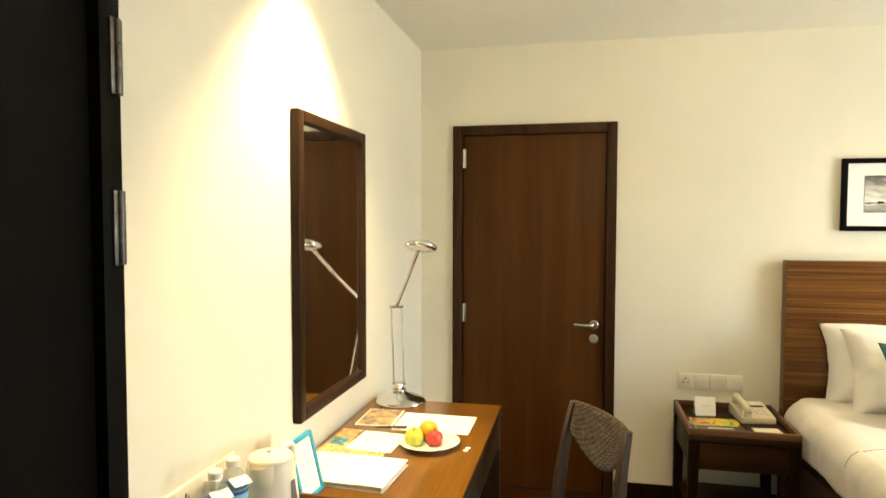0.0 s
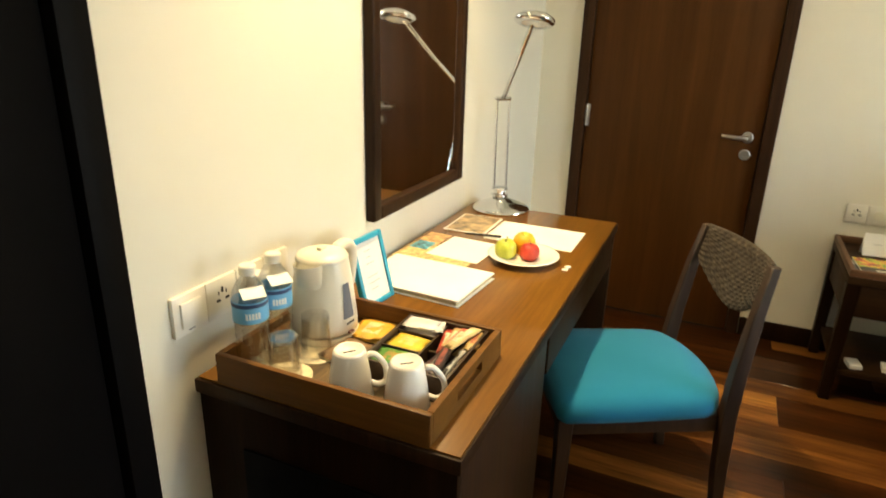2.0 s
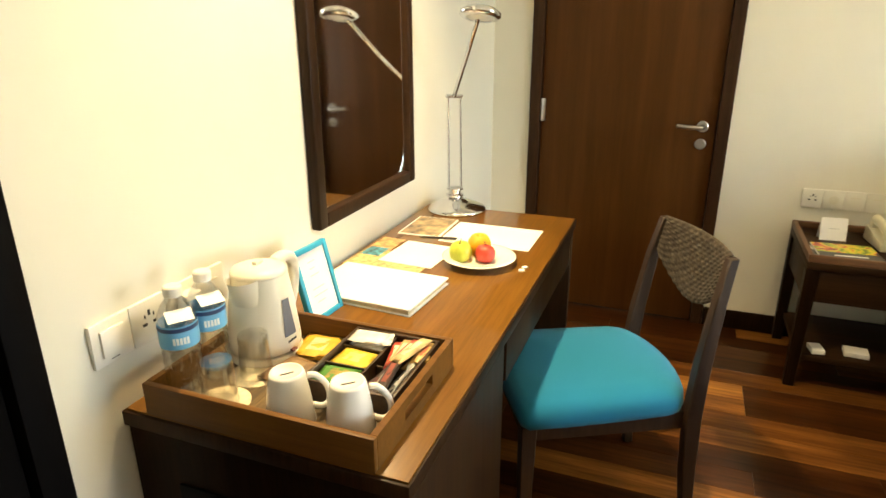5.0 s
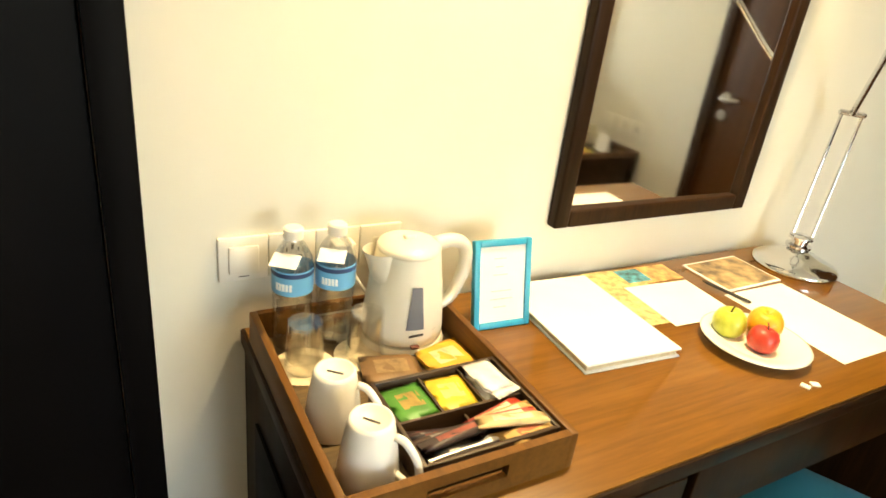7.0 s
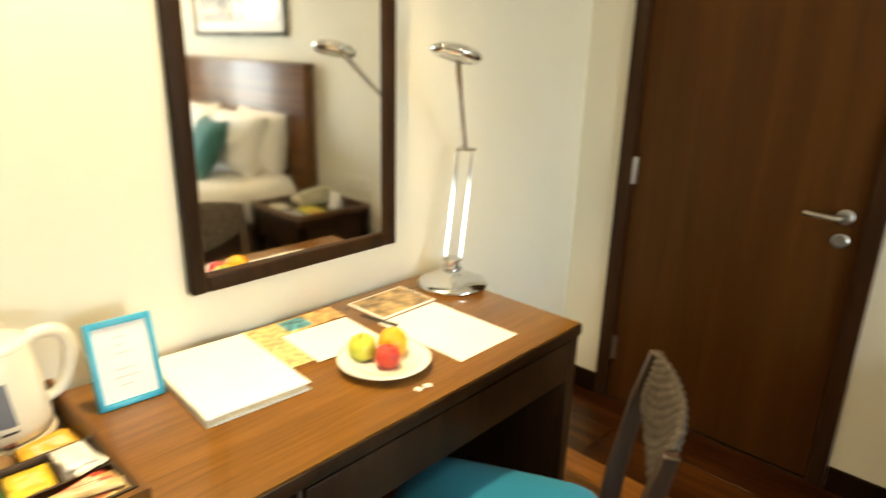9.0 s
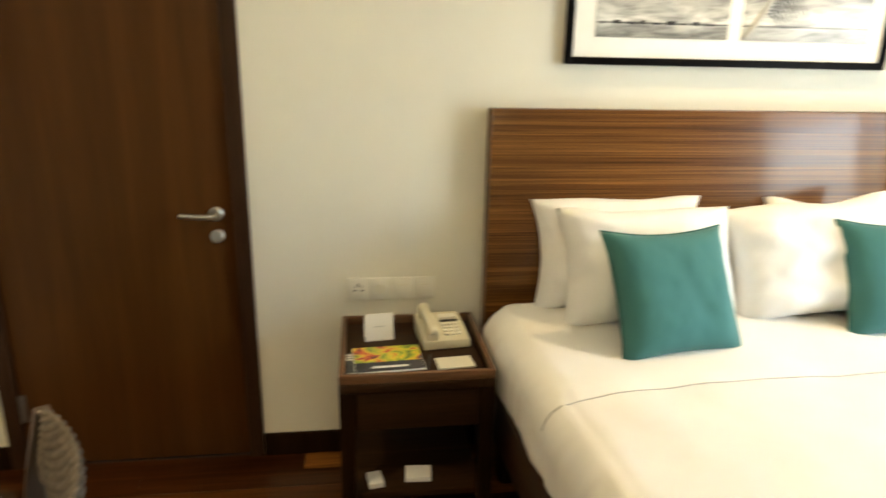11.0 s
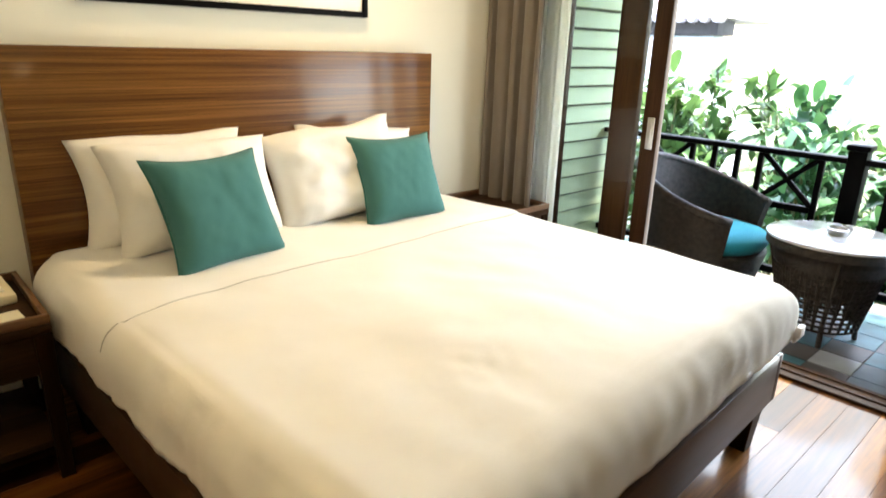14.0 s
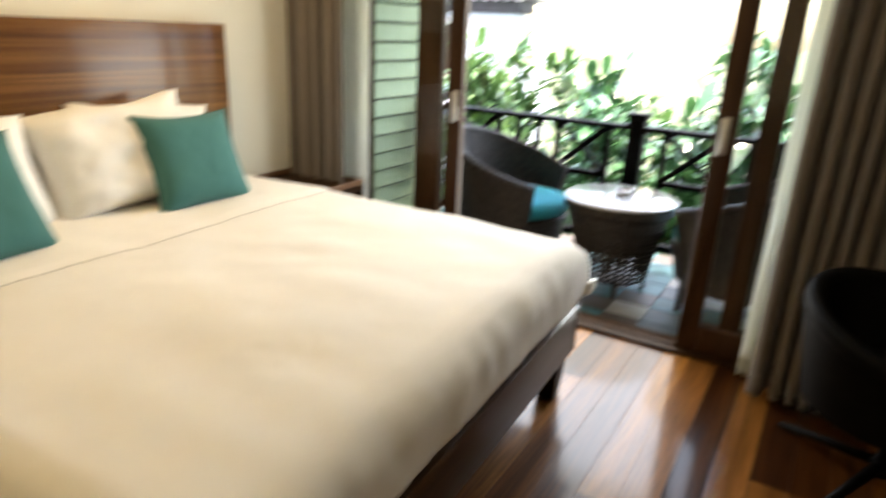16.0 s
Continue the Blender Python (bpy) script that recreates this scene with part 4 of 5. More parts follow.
part("bracket", tube([(0, 0, 0.02), (0, -0.02, -0.03), (0, -0.03, 0.1), (0, -0.07, 0.19), (0, -0.12, 0.165)], 0.009, 8), M_IRON, lan)
part("back_plate", boxes((-0.03, 0.03, -0.012, 0.0, -0.06, 0.08), bevel=0.004), M_IRON, lan)
for k in range(6):
    a = 2 * math.pi * k / 6
    part("glazing_bar", tube([(0.036 * math.cos(a), -0.12 + 0.036 * math.sin(a), -0.06), (0.071 * math.cos(a), -0.12 + 0.071 * math.sin(a), 0.075)], 0.004, 6), M_IRON, lan)

# ---- outside ----
M_GROUND = plain("garden_soil_and_lawn", (0.09, 0.11, 0.05), 0.95, vary=0.3, scale=0.6, grain=8, relief=0.4)
bm = bmesh.new()
bmesh.ops.create_grid(bm, x_segments=1, y_segments=1, size=600)
bmesh.ops.translate(bm, verts=bm.verts[:], vec=(0, 0, -3.0))
setting("ground", bm, M_GROUND, "garden ground below the balcony", "ground")


def leaf_material(name, a, b_):
    m, nt, bs = blank(name, 0.22)
    g_ = nt.nodes.new("ShaderNodeNewGeometry")
    nt.links.new(ramp(nt, g_.outputs["Random Per Island"], [(0.0, a), (0.55, b_), (1.0, tuple(min(1, c * 1.7) for c in b_))]), bs.inputs["Base Color"])
    tl = nt.nodes.new("ShaderNodeBsdfTranslucent")
    tl.inputs["Color"].default_value = (b_[0] * 1.3, b_[1] * 1.4, b_[2], 1)
    mx = nt.nodes.new("ShaderNodeMixShader")
    mx.inputs[0].default_value = 0.1
    nt.links.new(bs.outputs[0], mx.inputs[1])
    nt.links.new(tl.outputs[0], mx.inputs[2])
    nt.links.new(mx.outputs[0], nt.nodes["Material Output"].inputs[0])
    return m


M_LEAF = leaf_material("broad_green_leaf", (0.022, 0.065, 0.03), (0.065, 0.16, 0.075))
M_LEAF2 = leaf_material("yellow_green_leaf", (0.035, 0.085, 0.03), (0.11, 0.2, 0.075))
M_STALK = plain("green_brown_stalk", (0.12, 0.13, 0.05), 0.7, vary=0.2)


def add_leaf(bm, base, direction, length, width, droop, rnd):
    """One long leaf with a bent midrib and a folded blade."""
    d = direction.normalized()
    side = d.cross(Vector((0, 0, 1)))
    if side.length < 0.1:
        side = Vector((1, 0, 0))
    side.normalize()
    side = (side + Vector((0, 0, rnd.uniform(-0.5, 0.5)))).normalized()
    rows = []
    for i in range(6):
        f = i / 5
        c = base + d * length * f + Vector((0, 0, -droop * length * f * f))
        w = width * math.sin(math.pi * min(0.98, 0.06 + 0.92 * f)) ** 0.8
        rows.append([bm.verts.new(c - side * w / 2 + Vector((0, 0, 0.12 * w))), bm.verts.new(c), bm.verts.new(c + side * w / 2 + Vector((0, 0, 0.12 * w)))])
    for a, b_ in zip(rows, rows[1:]):
        bm.faces.new((a[0], a[1], b_[1], b_[0]))
        bm.faces.new((a[1], a[2], b_[2], b_[1]))


def shrub(x, y, height, spread, leaves, leaf_len, leaf_w, material, seed, label):
    rnd = random.Random(seed)
    e = thing("tropical_plant", pose(x, y, -3.0), label, "plant", "garden plants")
    crown = bmesh.new()
    tips = []
    for k in range(9):
        a = rnd.uniform(0, 2 * math.pi)
        r = rnd.uniform(0.15, 1.0) * spread
        h = height * rnd.uniform(0.6, 1.0)
        pts = [(0.12 * math.cos(a), 0.12 * math.sin(a), 0), (r * 0.4 * math.cos(a), r * 0.4 * math.sin(a), h * 0.5), (r * math.cos(a), r * math.sin(a), h * 0.93)]
        part("stalk", tube(pts, [0.035, 0.025, 0.012], 6), M_STALK, e)
        tips.append((Vector(pts[1]), Vector(pts[2])))
    for k in range(leaves):
        lo, hi = rnd.choice(tips)
        base = lo.lerp(hi, rnd.uniform(0.35, 1.0)) + Vector((rnd.gauss(0, 0.08), rnd.gauss(0, 0.08), 0))
        a = rnd.uniform(0, 2 * math.pi)
        up = rnd.uniform(0.0, 2.4)
        add_leaf(crown, base, Vector((math.cos(a), math.sin(a), up)), leaf_len * rnd.uniform(0.6, 1.15), leaf_w * rnd.uniform(0.7, 1.2), rnd.uniform(0.15, 0.7), rnd)
    part("crown", crown, material, e, "broad glossy green leaves", 60)
    return e


SHRUBS = [(6.6, 4.6, 3.9, 0.9), (7.2, 3.6, 4.1, 1.0), (6.9, 2.6, 3.9, 1.0), (6.4, 5.8, 3.7, 0.9), (6.8, 1.6, 4.0, 1.0), (7.4, 0.6, 4.1, 1.1), (8.2, 5.2, 4.2, 1.1), (8.4, 2.2, 4.3, 1.2), (6.6, -0.4, 4.0, 1.0), (8.6, 3.9, 4.0, 1.1), (8.0, 7.0, 4.0, 1.2), (7.8, -1.2, 4.4, 1.3)]
for k, (x, y, h, s) in enumerate(SHRUBS):
    shrub(x, y, h + 0.5, s, 620, 0.46, 0.115, M_LEAF if k % 3 else M_LEAF2, 40 + k, "tall tropical garden plant with broad green leaves")

# neighbour
nb = thing("neighbour_house", pose(11.0, 6.3, -3.0), "white neighbouring house with scalloped tiled eave", "house")
M_RENDERW = plain("white_render", (0.78, 0.77, 0.78), 0.9, vary=0.05, scale=0.8)
M_ROOF = plain("pale_roof_tile", (0.42, 0.40, 0.44), 0.8, vary=0.15, scale=3)
part("wall", boxes((0.5, 2.4, 0.4, 8, 0, 4.72)), M_RENDERW, nb)
part("eave_soffit", boxes((0.0, 0.6, 0.0, 8.2, 4.72, 4.97), bevel=0.01), plain("grey_brown_eave", (0.035, 0.032, 0.036), 0.8, vary=0.15), nb, "grey-brown boarded eave")
part("gutter", boxes((0.1, 0.5, 0.1, 8.1, 4.64, 4.72), bevel=0.02), plain("pale_blue_gutter", (0.45, 0.52, 0.62), 0.5), nb)
bm = bmesh.new()
_v0 = [bm.verts.new(p) for p in ((-0.1, -0.1, 4.99), (2.6, -0.1, 4.99), (2.6, 8.4, 4.99), (-0.1, 8.4, 4.99), (1.25, 1.6, 5.9), (1.25, 6.8, 5.9))]
for q in ((0, 1, 4), (1, 2, 5, 4), (2, 3, 5), (3, 0, 4, 5), (3, 2, 1, 0)):
    bm.faces.new([_v0[i] for i in q])
part("roof", bm, M_ROOF, nb, "pale tiled hipped roof")
_tile_end = link_mesh("eave_tile", lathe([(0.0, -0.12), (0.075, -0.12), (0.075, 0.12), (0.0, 0.12)], 10, m=pose(0, 0, 0, 0, 90), cap=False), M_ROOF, 40)
for k in range(40):
    ob = new("eave_tile", _tile_end)
    ob.parent = nb
    ob.matrix_basis = pose(-0.02, 0.0 + 0.205 * k, 4.985)
part("lean_to_roof", boxes((-1.6, 0.5, -0.6, 5.0, 3.12, 3.22), bevel=0.02), plain("lavender_sheet_roof", (0.5, 0.48, 0.58), 0.6, vary=0.08), nb, "pale lavender lean-to roof")
part("lean_to_wall", boxes((-1.4, 0.5, -0.4, 4.8, 0, 3.12)), M_RENDERW, nb)
for y in (1.6, 4.4):
    wdw = part("window", boxes((0.44, 0.52, y, y + 1.3, 3.5, 4.5), bevel=0.01), M_FRAMEWOOD, nb, "dark framed window")
    part("pane", boxes((0.425, 0.438, y + 0.1, y + 1.2, 3.6, 4.4)), plain("dark_window_glass", (0.05, 0.06, 0.07), 0.05, vary=0.1, relief=0), wdw)

# ---- wall plates ----
M_SLOT = plain("dark_slot", (0.03, 0.028, 0.025), 0.6, relief=0)


def plate_strip(name, m, kinds, label, module=0.0865, h=0.0865):
    """A row of switch and socket plates; local x along the wall, -y to the room, z up from its lower edge."""
    e = thing(name, m, label, "socket plate")
    for k, kind in enumerate(kinds):
        x0 = k * module
        p = part("plate", boxes((x0 + 0.0006, x0 + module - 0.0006, -0.010, 0, 0, h), bevel=0.003), M_WHITEP, e)
        cx, cz = x0 + module / 2, h / 2
        if kind == "switch":
            part("rocker", boxes((cx - 0.027, cx + 0.027, -0.0155, -0.009, cz - 0.027, cz + 0.027), bevel=0.003), M_WHITEP, p, "white rocker switch")
            part("marking", boxes((cx - 0.009, cx + 0.009, -0.0108, -0.0098, 0.008, 0.0095)), M_SLOT, p)
        elif kind == "socket":
            for dx, dz, w, hh in ((0, 0.016, 0.006, 0.012), (-0.013, -0.006, 0.011, 0.006), (0.013, -0.006, 0.011, 0.006), (-0.011, 0.01, 0.003, 0.008), (0.011, 0.01, 0.003, 0.008)):
                part("slot", boxes((cx + dx - w / 2, cx + dx + w / 2, -0.0106, -0.0096, cz + dz - hh / 2, cz + dz + hh / 2)), M_SLOT, p)
        elif kind == "round":
            part("ring", lathe([(0.013, 0.0), (0.02, 0.0), (0.02, 0.004), (0.013, 0.004)], 28, m=pose(cx, -0.0095, cz, 90)), M_CREAMP, p)
            part("slot", lathe([(0.0, 0.0), (0.006, 0.0), (0.006, 0.003), (0.0, 0.003)], 16, m=pose(cx, -0.0095, cz, 90), cap=False), M_SLOT, p)
        else:
            part("marking", boxes((cx - 0.018, cx + 0.018, -0.0112, -0.0098, cz + 0.012, cz + 0.017)), M_CREAMP, p)
    return e


plate_strip("socket_strip", pose(0.381, YB, 0.655), ("socket", "round", "blank", "blank"), "row of white wall sockets above the bedside stand", 0.084)
plate_strip("switch_strip", pose(XW, 1.553, 0.863, 0, 0, 90), ("switch", "socket", "socket", "blank"), "row of white switch and socket plates above desk", 0.0895)
bm = boxes((0, 0.036, -0.022, 0.022, -0.024, 0.024), bevel=0.006)
plug = thing("power_plug", pose(XW + 0.010, 1.78, 0.907), "white power plug with cable in the wall socket", "plug")
part("plug_body", bm, M_WHITEP, plug)
part("cable", tube([(0.03, 0, -0.01), (0.06, 0.01, -0.03), (0.075, 0.04, -0.08), (0.085, 0.07, -0.118), (0.11, 0.085, -0.124)], 0.0035, 8), M_WHITEP, plug, "", 180)

# ---- desk lamp ----
lamp = thing("desk_lamp", pose(-0.968, 3.108, 0.762), "polished chrome desk lamp with twin rods", "desk lamp")
part("base", lathe([(0.0, 0.0), (0.112, 0.0), (0.114, 0.006), (0.108, 0.014), (0.088, 0.024), (0.058, 0.036), (0.034, 0.044), (0.026, 0.05), (0.0, 0.052)], 48, m=pose(0.012, -0.01, 0), cap=False), M_CHROME, lamp, "domed polished chrome base", 180)
part("collar", lathe([(0.030, 0.05), (0.034, 0.054), (0.034, 0.060), (0.022, 0.064), (0.022, 0.075), (0.032, 0.079), (0.032, 0.085), (0.0, 0.088)], 32, cap=False), M_CHROME, lamp)
_j = Vector((-0.036, 0.086, 0.424))
_h = Vector((0.147, -0.172, 0.717))
_d = Vector((0.85, 0.53, 0)).normalized()
for s in (-1, 1):
    part("lower_rod", tube([Vector((0, 0, 0.08)) + _d * s * 0.024, _j + _d * s * 0.024], 0.0042, 10), M_CHROME, lamp)
part("elbow", tube([_j - _d * 0.034, _j - _d * 0.03, _j + _d * 0.03, _j + _d * 0.034], [0.003, 0.008, 0.008, 0.003], 12), M_CHROME, lamp, "chrome cross-bar elbow joint")
part("lower_bar", tube([Vector((0, 0, 0.084)) - _d * 0.03, Vector((0, 0, 0.084)) + _d * 0.03], 0.006, 10), M_CHROME, lamp)
part("upper_arm", tube([_j, _j.lerp(_h, 0.5), _h + Vector((-0.02, 0.03, -0.02))], [0.0085, 0.0075, 0.0085], 12), M_CHROME, lamp)
_hm = Matrix.Translation(_h) @ Euler((radians(-12), radians(10), radians(35))).to_matrix().to_4x4()
hd = part("lamp_head", lathe([(0.045, -0.012), (0.060, -0.012), (0.069, -0.004), (0.068, 0.006), (0.052, 0.018), (0.025, 0.025), (0.0, 0.027)], 40, m=_hm, cap=False), M_CHROME, lamp, "shallow oval polished chrome head", 180)
part("diffuser", lathe([(0.0, -0.011), (0.045, -0.011), (0.047, -0.008), (0.0, -0.006)], 32, m=_hm, cap=False), plain("frosted_lamp_glass", (0.7, 0.7, 0.66), 0.4), hd)
part("neck", tube([_h + Vector((-0.025, 0.035, -0.025)), _h + Vector((-0.008, 0.012, 0.0)), _h + Vector((0, 0, 0.012))], [0.009, 0.011, 0.009], 12), M_CHROME, lamp)

# ---- tray with tea things ----
M_TRAY = wood("tray_brown_wood", (0.1, 0.041, 0.007), (0.15, 0.064, 0.011), (0.19, 0.086, 0.016), "x", 0.45, streak=0.3)
M_TRAY.node_tree.nodes["Principled BSDF"].inputs["Specular IOR Level"].default_value = 0.2
M_TRAYIN = wood("tray_dark_mat", (0.07, 0.042, 0.014), (0.13, 0.08, 0.027), (0.2, 0.125, 0.045), "y", 0.6, fine=3.0, streak=0.6)
TZ = 0.762
M_BOXWOOD = wood("sachet_box_brown", (0.03, 0.0145, 0.005), (0.05, 0.025, 0.009), (0.07, 0.037, 0.014), "y", 0.45)
tray = thing("serving_tray", pose(-1.035, 1.594, TZ), "brown wooden serving tray on the desk", "tray")
tw, td, th = 0.478, 0.372, 0.066
part("tray_base", boxes((0.012, tw - 0.012, 0.012, td - 0.012, 0.002, 0.012)), M_TRAYIN, tray, "dark woven-look tray bottom")
part("rim_side", boxes((0, tw, 0, 0.013, 0, th), bevel=0.002), M_TRAY, tray)
part("rim_side", boxes((0, tw, td - 0.013, td, 0, th), bevel=0.002), M_TRAY, tray)
for x in (0.0, tw - 0.013):
    rim = part("rim_end", boxes((x, x + 0.013, 0.013, td / 2 - 0.065, 0, th), (x, x + 0.013, td / 2 + 0.065, td - 0.013, 0, th), (x, x + 0.013, td / 2 - 0.065, td / 2 + 0.065, 0, 0.024), (x, x + 0.013, td / 2 - 0.065, td / 2 + 0.065, 0.046, th)), M_TRAY, tray, "tray end with handle slot")
TB = TZ + 0.012

M_PET = thin_clear("clear_bottle_plastic", (0.95, 0.965, 0.975), 0.8, 0.15)
M_BLUELAB = plain("blue_label_film", (0.16, 0.45, 0.72), 0.3, vary=0.05, relief=0)
M_BLUEDK = plain("dark_blue_print", (0.03, 0.06, 0.16), 0.4, relief=0)


def water_bottle(x, y, turn):
    e = thing("water_bottle", pose(x, y, TB, 0, 0, turn) @ Matrix.Diagonal((1.1, 1.1, 1.0, 1)), "clear plastic water bottle with blue label", "bottle", "water bottles")
    prof = [(0.0, 0.002), (0.024, 0.0), (0.031, 0.006), (0.032, 0.02)]
    for k in range(5):
        z = 0.028 + 0.018 * k
        prof += [(0.032, z), (0.0295, z + 0.009)]
    prof += [(0.032, 0.112), (0.032, 0.165), (0.030, 0.178), (0.022, 0.195), (0.0145, 0.206), (0.0135, 0.214)]
    part("bottle_body", lathe(prof, 28, cap=False), M_PET, e, "clear ribbed plastic body", 60)
    part("bottle_label", lathe([(0.0326, 0.116), (0.0328, 0.118), (0.0328, 0.159), (0.0326, 0.161)], 32, cap=False), M_BLUELAB, e, "blue printed label")
    part("label_band", lathe([(0.0331, 0.150), (0.0332, 0.151), (0.0332, 0.157), (0.0331, 0.158)], 32, cap=False), M_BLUEDK, e, "dark blue printed band")
    part("cap", lathe([(0.0, 0.231), (0.013, 0.231), (0.0155, 0.228), (0.0155, 0.212), (0.013, 0.211)], 24, cap=False), M_WHITEP, e, "white screw cap")
    bm = boxes((0.014, 0.044, -0.022, 0.020, -0.0006, 0.0006))
    part("neck_tag", bm, M_PAPER, e, "white paper neck tag").matrix_basis = pose(0.006, 0, 0.195, 0, 22, 0)
    for k in range(5):
        a = -0.45 + 0.17 * k
        ob = part("label_mark", boxes((-0.0005, 0.0005, -0.002, 0.002, 0.126, 0.139)), M_PAPER, e)
        ob.matrix_basis = pose(0.0331 * math.cos(a), 0.0331 * math.sin(a), 0, 0, 0, math.degrees(a))
    return e


water_bottle(-0.993, 1.660, -35)
water_bottle(-0.993, 1.738, -30)

ket = thing("electric_kettle", pose(-0.957, 1.862, TB) @ Matrix.Diagonal((1, 1, 0.96, 1)), "cream plastic electric kettle with grey water window", "kettle")
part("power_base", lathe([(0.0, 0.0), (0.078, 0.0), (0.082, 0.006), (0.078, 0.016), (0.0, 0.018)], 40, cap=False), M_CREAMP, ket, "round cream power base")
bm = lathe([(0.070, 0.018), (0.076, 0.022), (0.077, 0.04), (0.068, 0.13), (0.060, 0.185), (0.058, 0.195)], 44, cap=False)
part("kettle_body", bm, M_CREAMP, ket, "tapered cream plastic body", 180)
part("kettle_lid", lathe([(0.058, 0.193), (0.0595, 0.197), (0.055, 0.205), (0.035, 0.212), (0.01, 0.214), (0.0, 0.214)], 40, cap=False), M_CREAMP, ket, "", 180)
part("lid_knob", boxes((-0.006, 0.006, -0.012, 0.012, 0.212, 0.222), bevel=0.003), M_CREAMP, ket)


def spout(u, v):
    a = radians(-90 + (u - 0.5) * 70)
    z = 0.135 + 0.062 * v
    lip = 0.03 * v * math.cos((u - 0.5) * math.pi) ** 1.0
    r = 0.066 - 0.008 * v + lip
    return (r * math.cos(a), r * math.sin(a), z)


part("spout", grid_mesh(16, 8, spout), M_CREAMP, ket, "pointed pouring spout", 180)
bm = bmesh.new()
_pts = [(0, 0.052, 0.195), (0, 0.085, 0.200), (0, 0.112, 0.190), (0, 0.124, 0.165), (0, 0.122, 0.13), (0, 0.112, 0.095), (0, 0.098, 0.07), (0, 0.080, 0.06), (0, 0.068, 0.062)]
_line = smooth_line(_pts, 4)
tube(_line, [0.0145 - 0.004 * k / len(_line) for k in range(len(_line))], 14, bm)
part("kettle_handle", bm, M_CREAMP, ket, "curved cream handle", 180)
M_GREYWIN = plain("grey_water_window", (0.16, 0.17, 0.2), 0.2, relief=0)


def window_strip(u, v):
    a = radians(-8 + (u - 0.5) * (26 - 10 * v))
    z = 0.06 + 0.085 * v
    r = 0.0775 - (z - 0.04) * 0.1
    return ((r + 0.0012) * math.cos(a), (r + 0.0012) * math.sin(a), z)


part("water_window", grid_mesh(10, 8, window_strip), M_GREYWIN, ket, "grey water level window", 180)
part("maker_mark", boxes((0.0755, 0.0765, -0.022, 0.006, 0.045, 0.050)), M_SLOT, ket)
part("switch_tab", boxes((0.074, 0.084, -0.018, -0.002, 0.022, 0.028), bevel=0.002), plain("dark_red_switch", (0.12, 0.03, 0.02), 0.4), ket)

M_COASTER = plain("cream_paper_coaster", (0.8, 0.7, 0.48), 0.8, vary=0.15, scale=60)
for x, y in ((-0.915, 1.660), (-0.917, 1.772)):
    solo("coaster", lathe([(0.0, 0.0), (0.055, 0.0), (0.055, 0.002), (0.0, 0.002)], 36, cap=False), M_COASTER, pose(x, y, TB), "round cream paper coaster in the tray", "coaster", "coasters")
    solo("drinking_glass", lathe([(0.033, 0.0), (0.034, 0.003), (0.030, 0.085), (0.029, 0.09), (0.0, 0.09), (0.0, 0.083), (0.027, 0.082), (0.0315, 0.0), (0.033, 0.0)], 36, cap=False), M_GLASS, pose(x, y, TB + 0.002), "upturned clear drinking glass on a coaster", "glass", "glasses")


def mug(x, y, turn):
    e = thing("mug", pose(x, y, TB, 0, 0, turn) @ Matrix.Scale(1.07, 4), "white china mug standing upside down", "mug", "mugs")
    part("mug_body", lathe([(0.041, 0.0), (0.0425, 0.002), (0.037, 0.05), (0.030, 0.092), (0.027, 0.098), (0.024, 0.097), (0.022, 0.093), (0.0, 0.092)], 40, cap=False), M_CERAMIC, e, "", 180)
    part("handle", tube(smooth_line([(0.034, 0, 0.080), (0.048, 0, 0.076), (0.064, 0, 0.056), (0.070, 0, 0.034), (0.067, 0, 0.018), (0.054, 0, 0.014), (0.038, 0, 0.022)], 4), 0.0056, 10), M_CERAMIC, e, "curved china handle", 180)
    part("maker_stamp", boxes((-0.012, 0.012, -0.002, 0.002, 0.0915, 0.0926)), M_SLOT, e)
    return e


mug(-0.757, 1.656, 50)
mug(-0.640, 1.666, 42)

# sachets
caddy = thing("sachet_box", pose(-0.778, 1.722, TB), "dark wooden divided box of tea and sugar sachets", "box")
cw, cd, ch = 0.195, 0.232, 0.048
part("box_bottom", boxes((0.006, cw - 0.006, 0.006, cd - 0.006, 0.0, 0.006)), M_BOXWOOD, caddy)
for r in ((0, cw, 0, 0.007), (0, cw, cd - 0.007, cd), (0, 0.007, 0.007, cd - 0.007), (cw - 0.007, cw, 0.007, cd - 0.007)):
    part("box_side", boxes((*r, 0.0, ch), bevel=0.001), M_BOXWOOD, caddy)
part("divider", boxes((0.095, 0.100, 0.007, cd - 0.007, 0.006, 0.042)), M_BOXWOOD, caddy)
for y in (0.081, 0.155):
    part("divider", boxes((0.007, 0.095, y, y + 0.004, 0.006, 0.042)), M_BOXWOOD, caddy)
part("divider", boxes((0.100, cw - 0.007, 0.118, 0.122, 0.006, 0.030)), M_BOXWOOD, caddy)


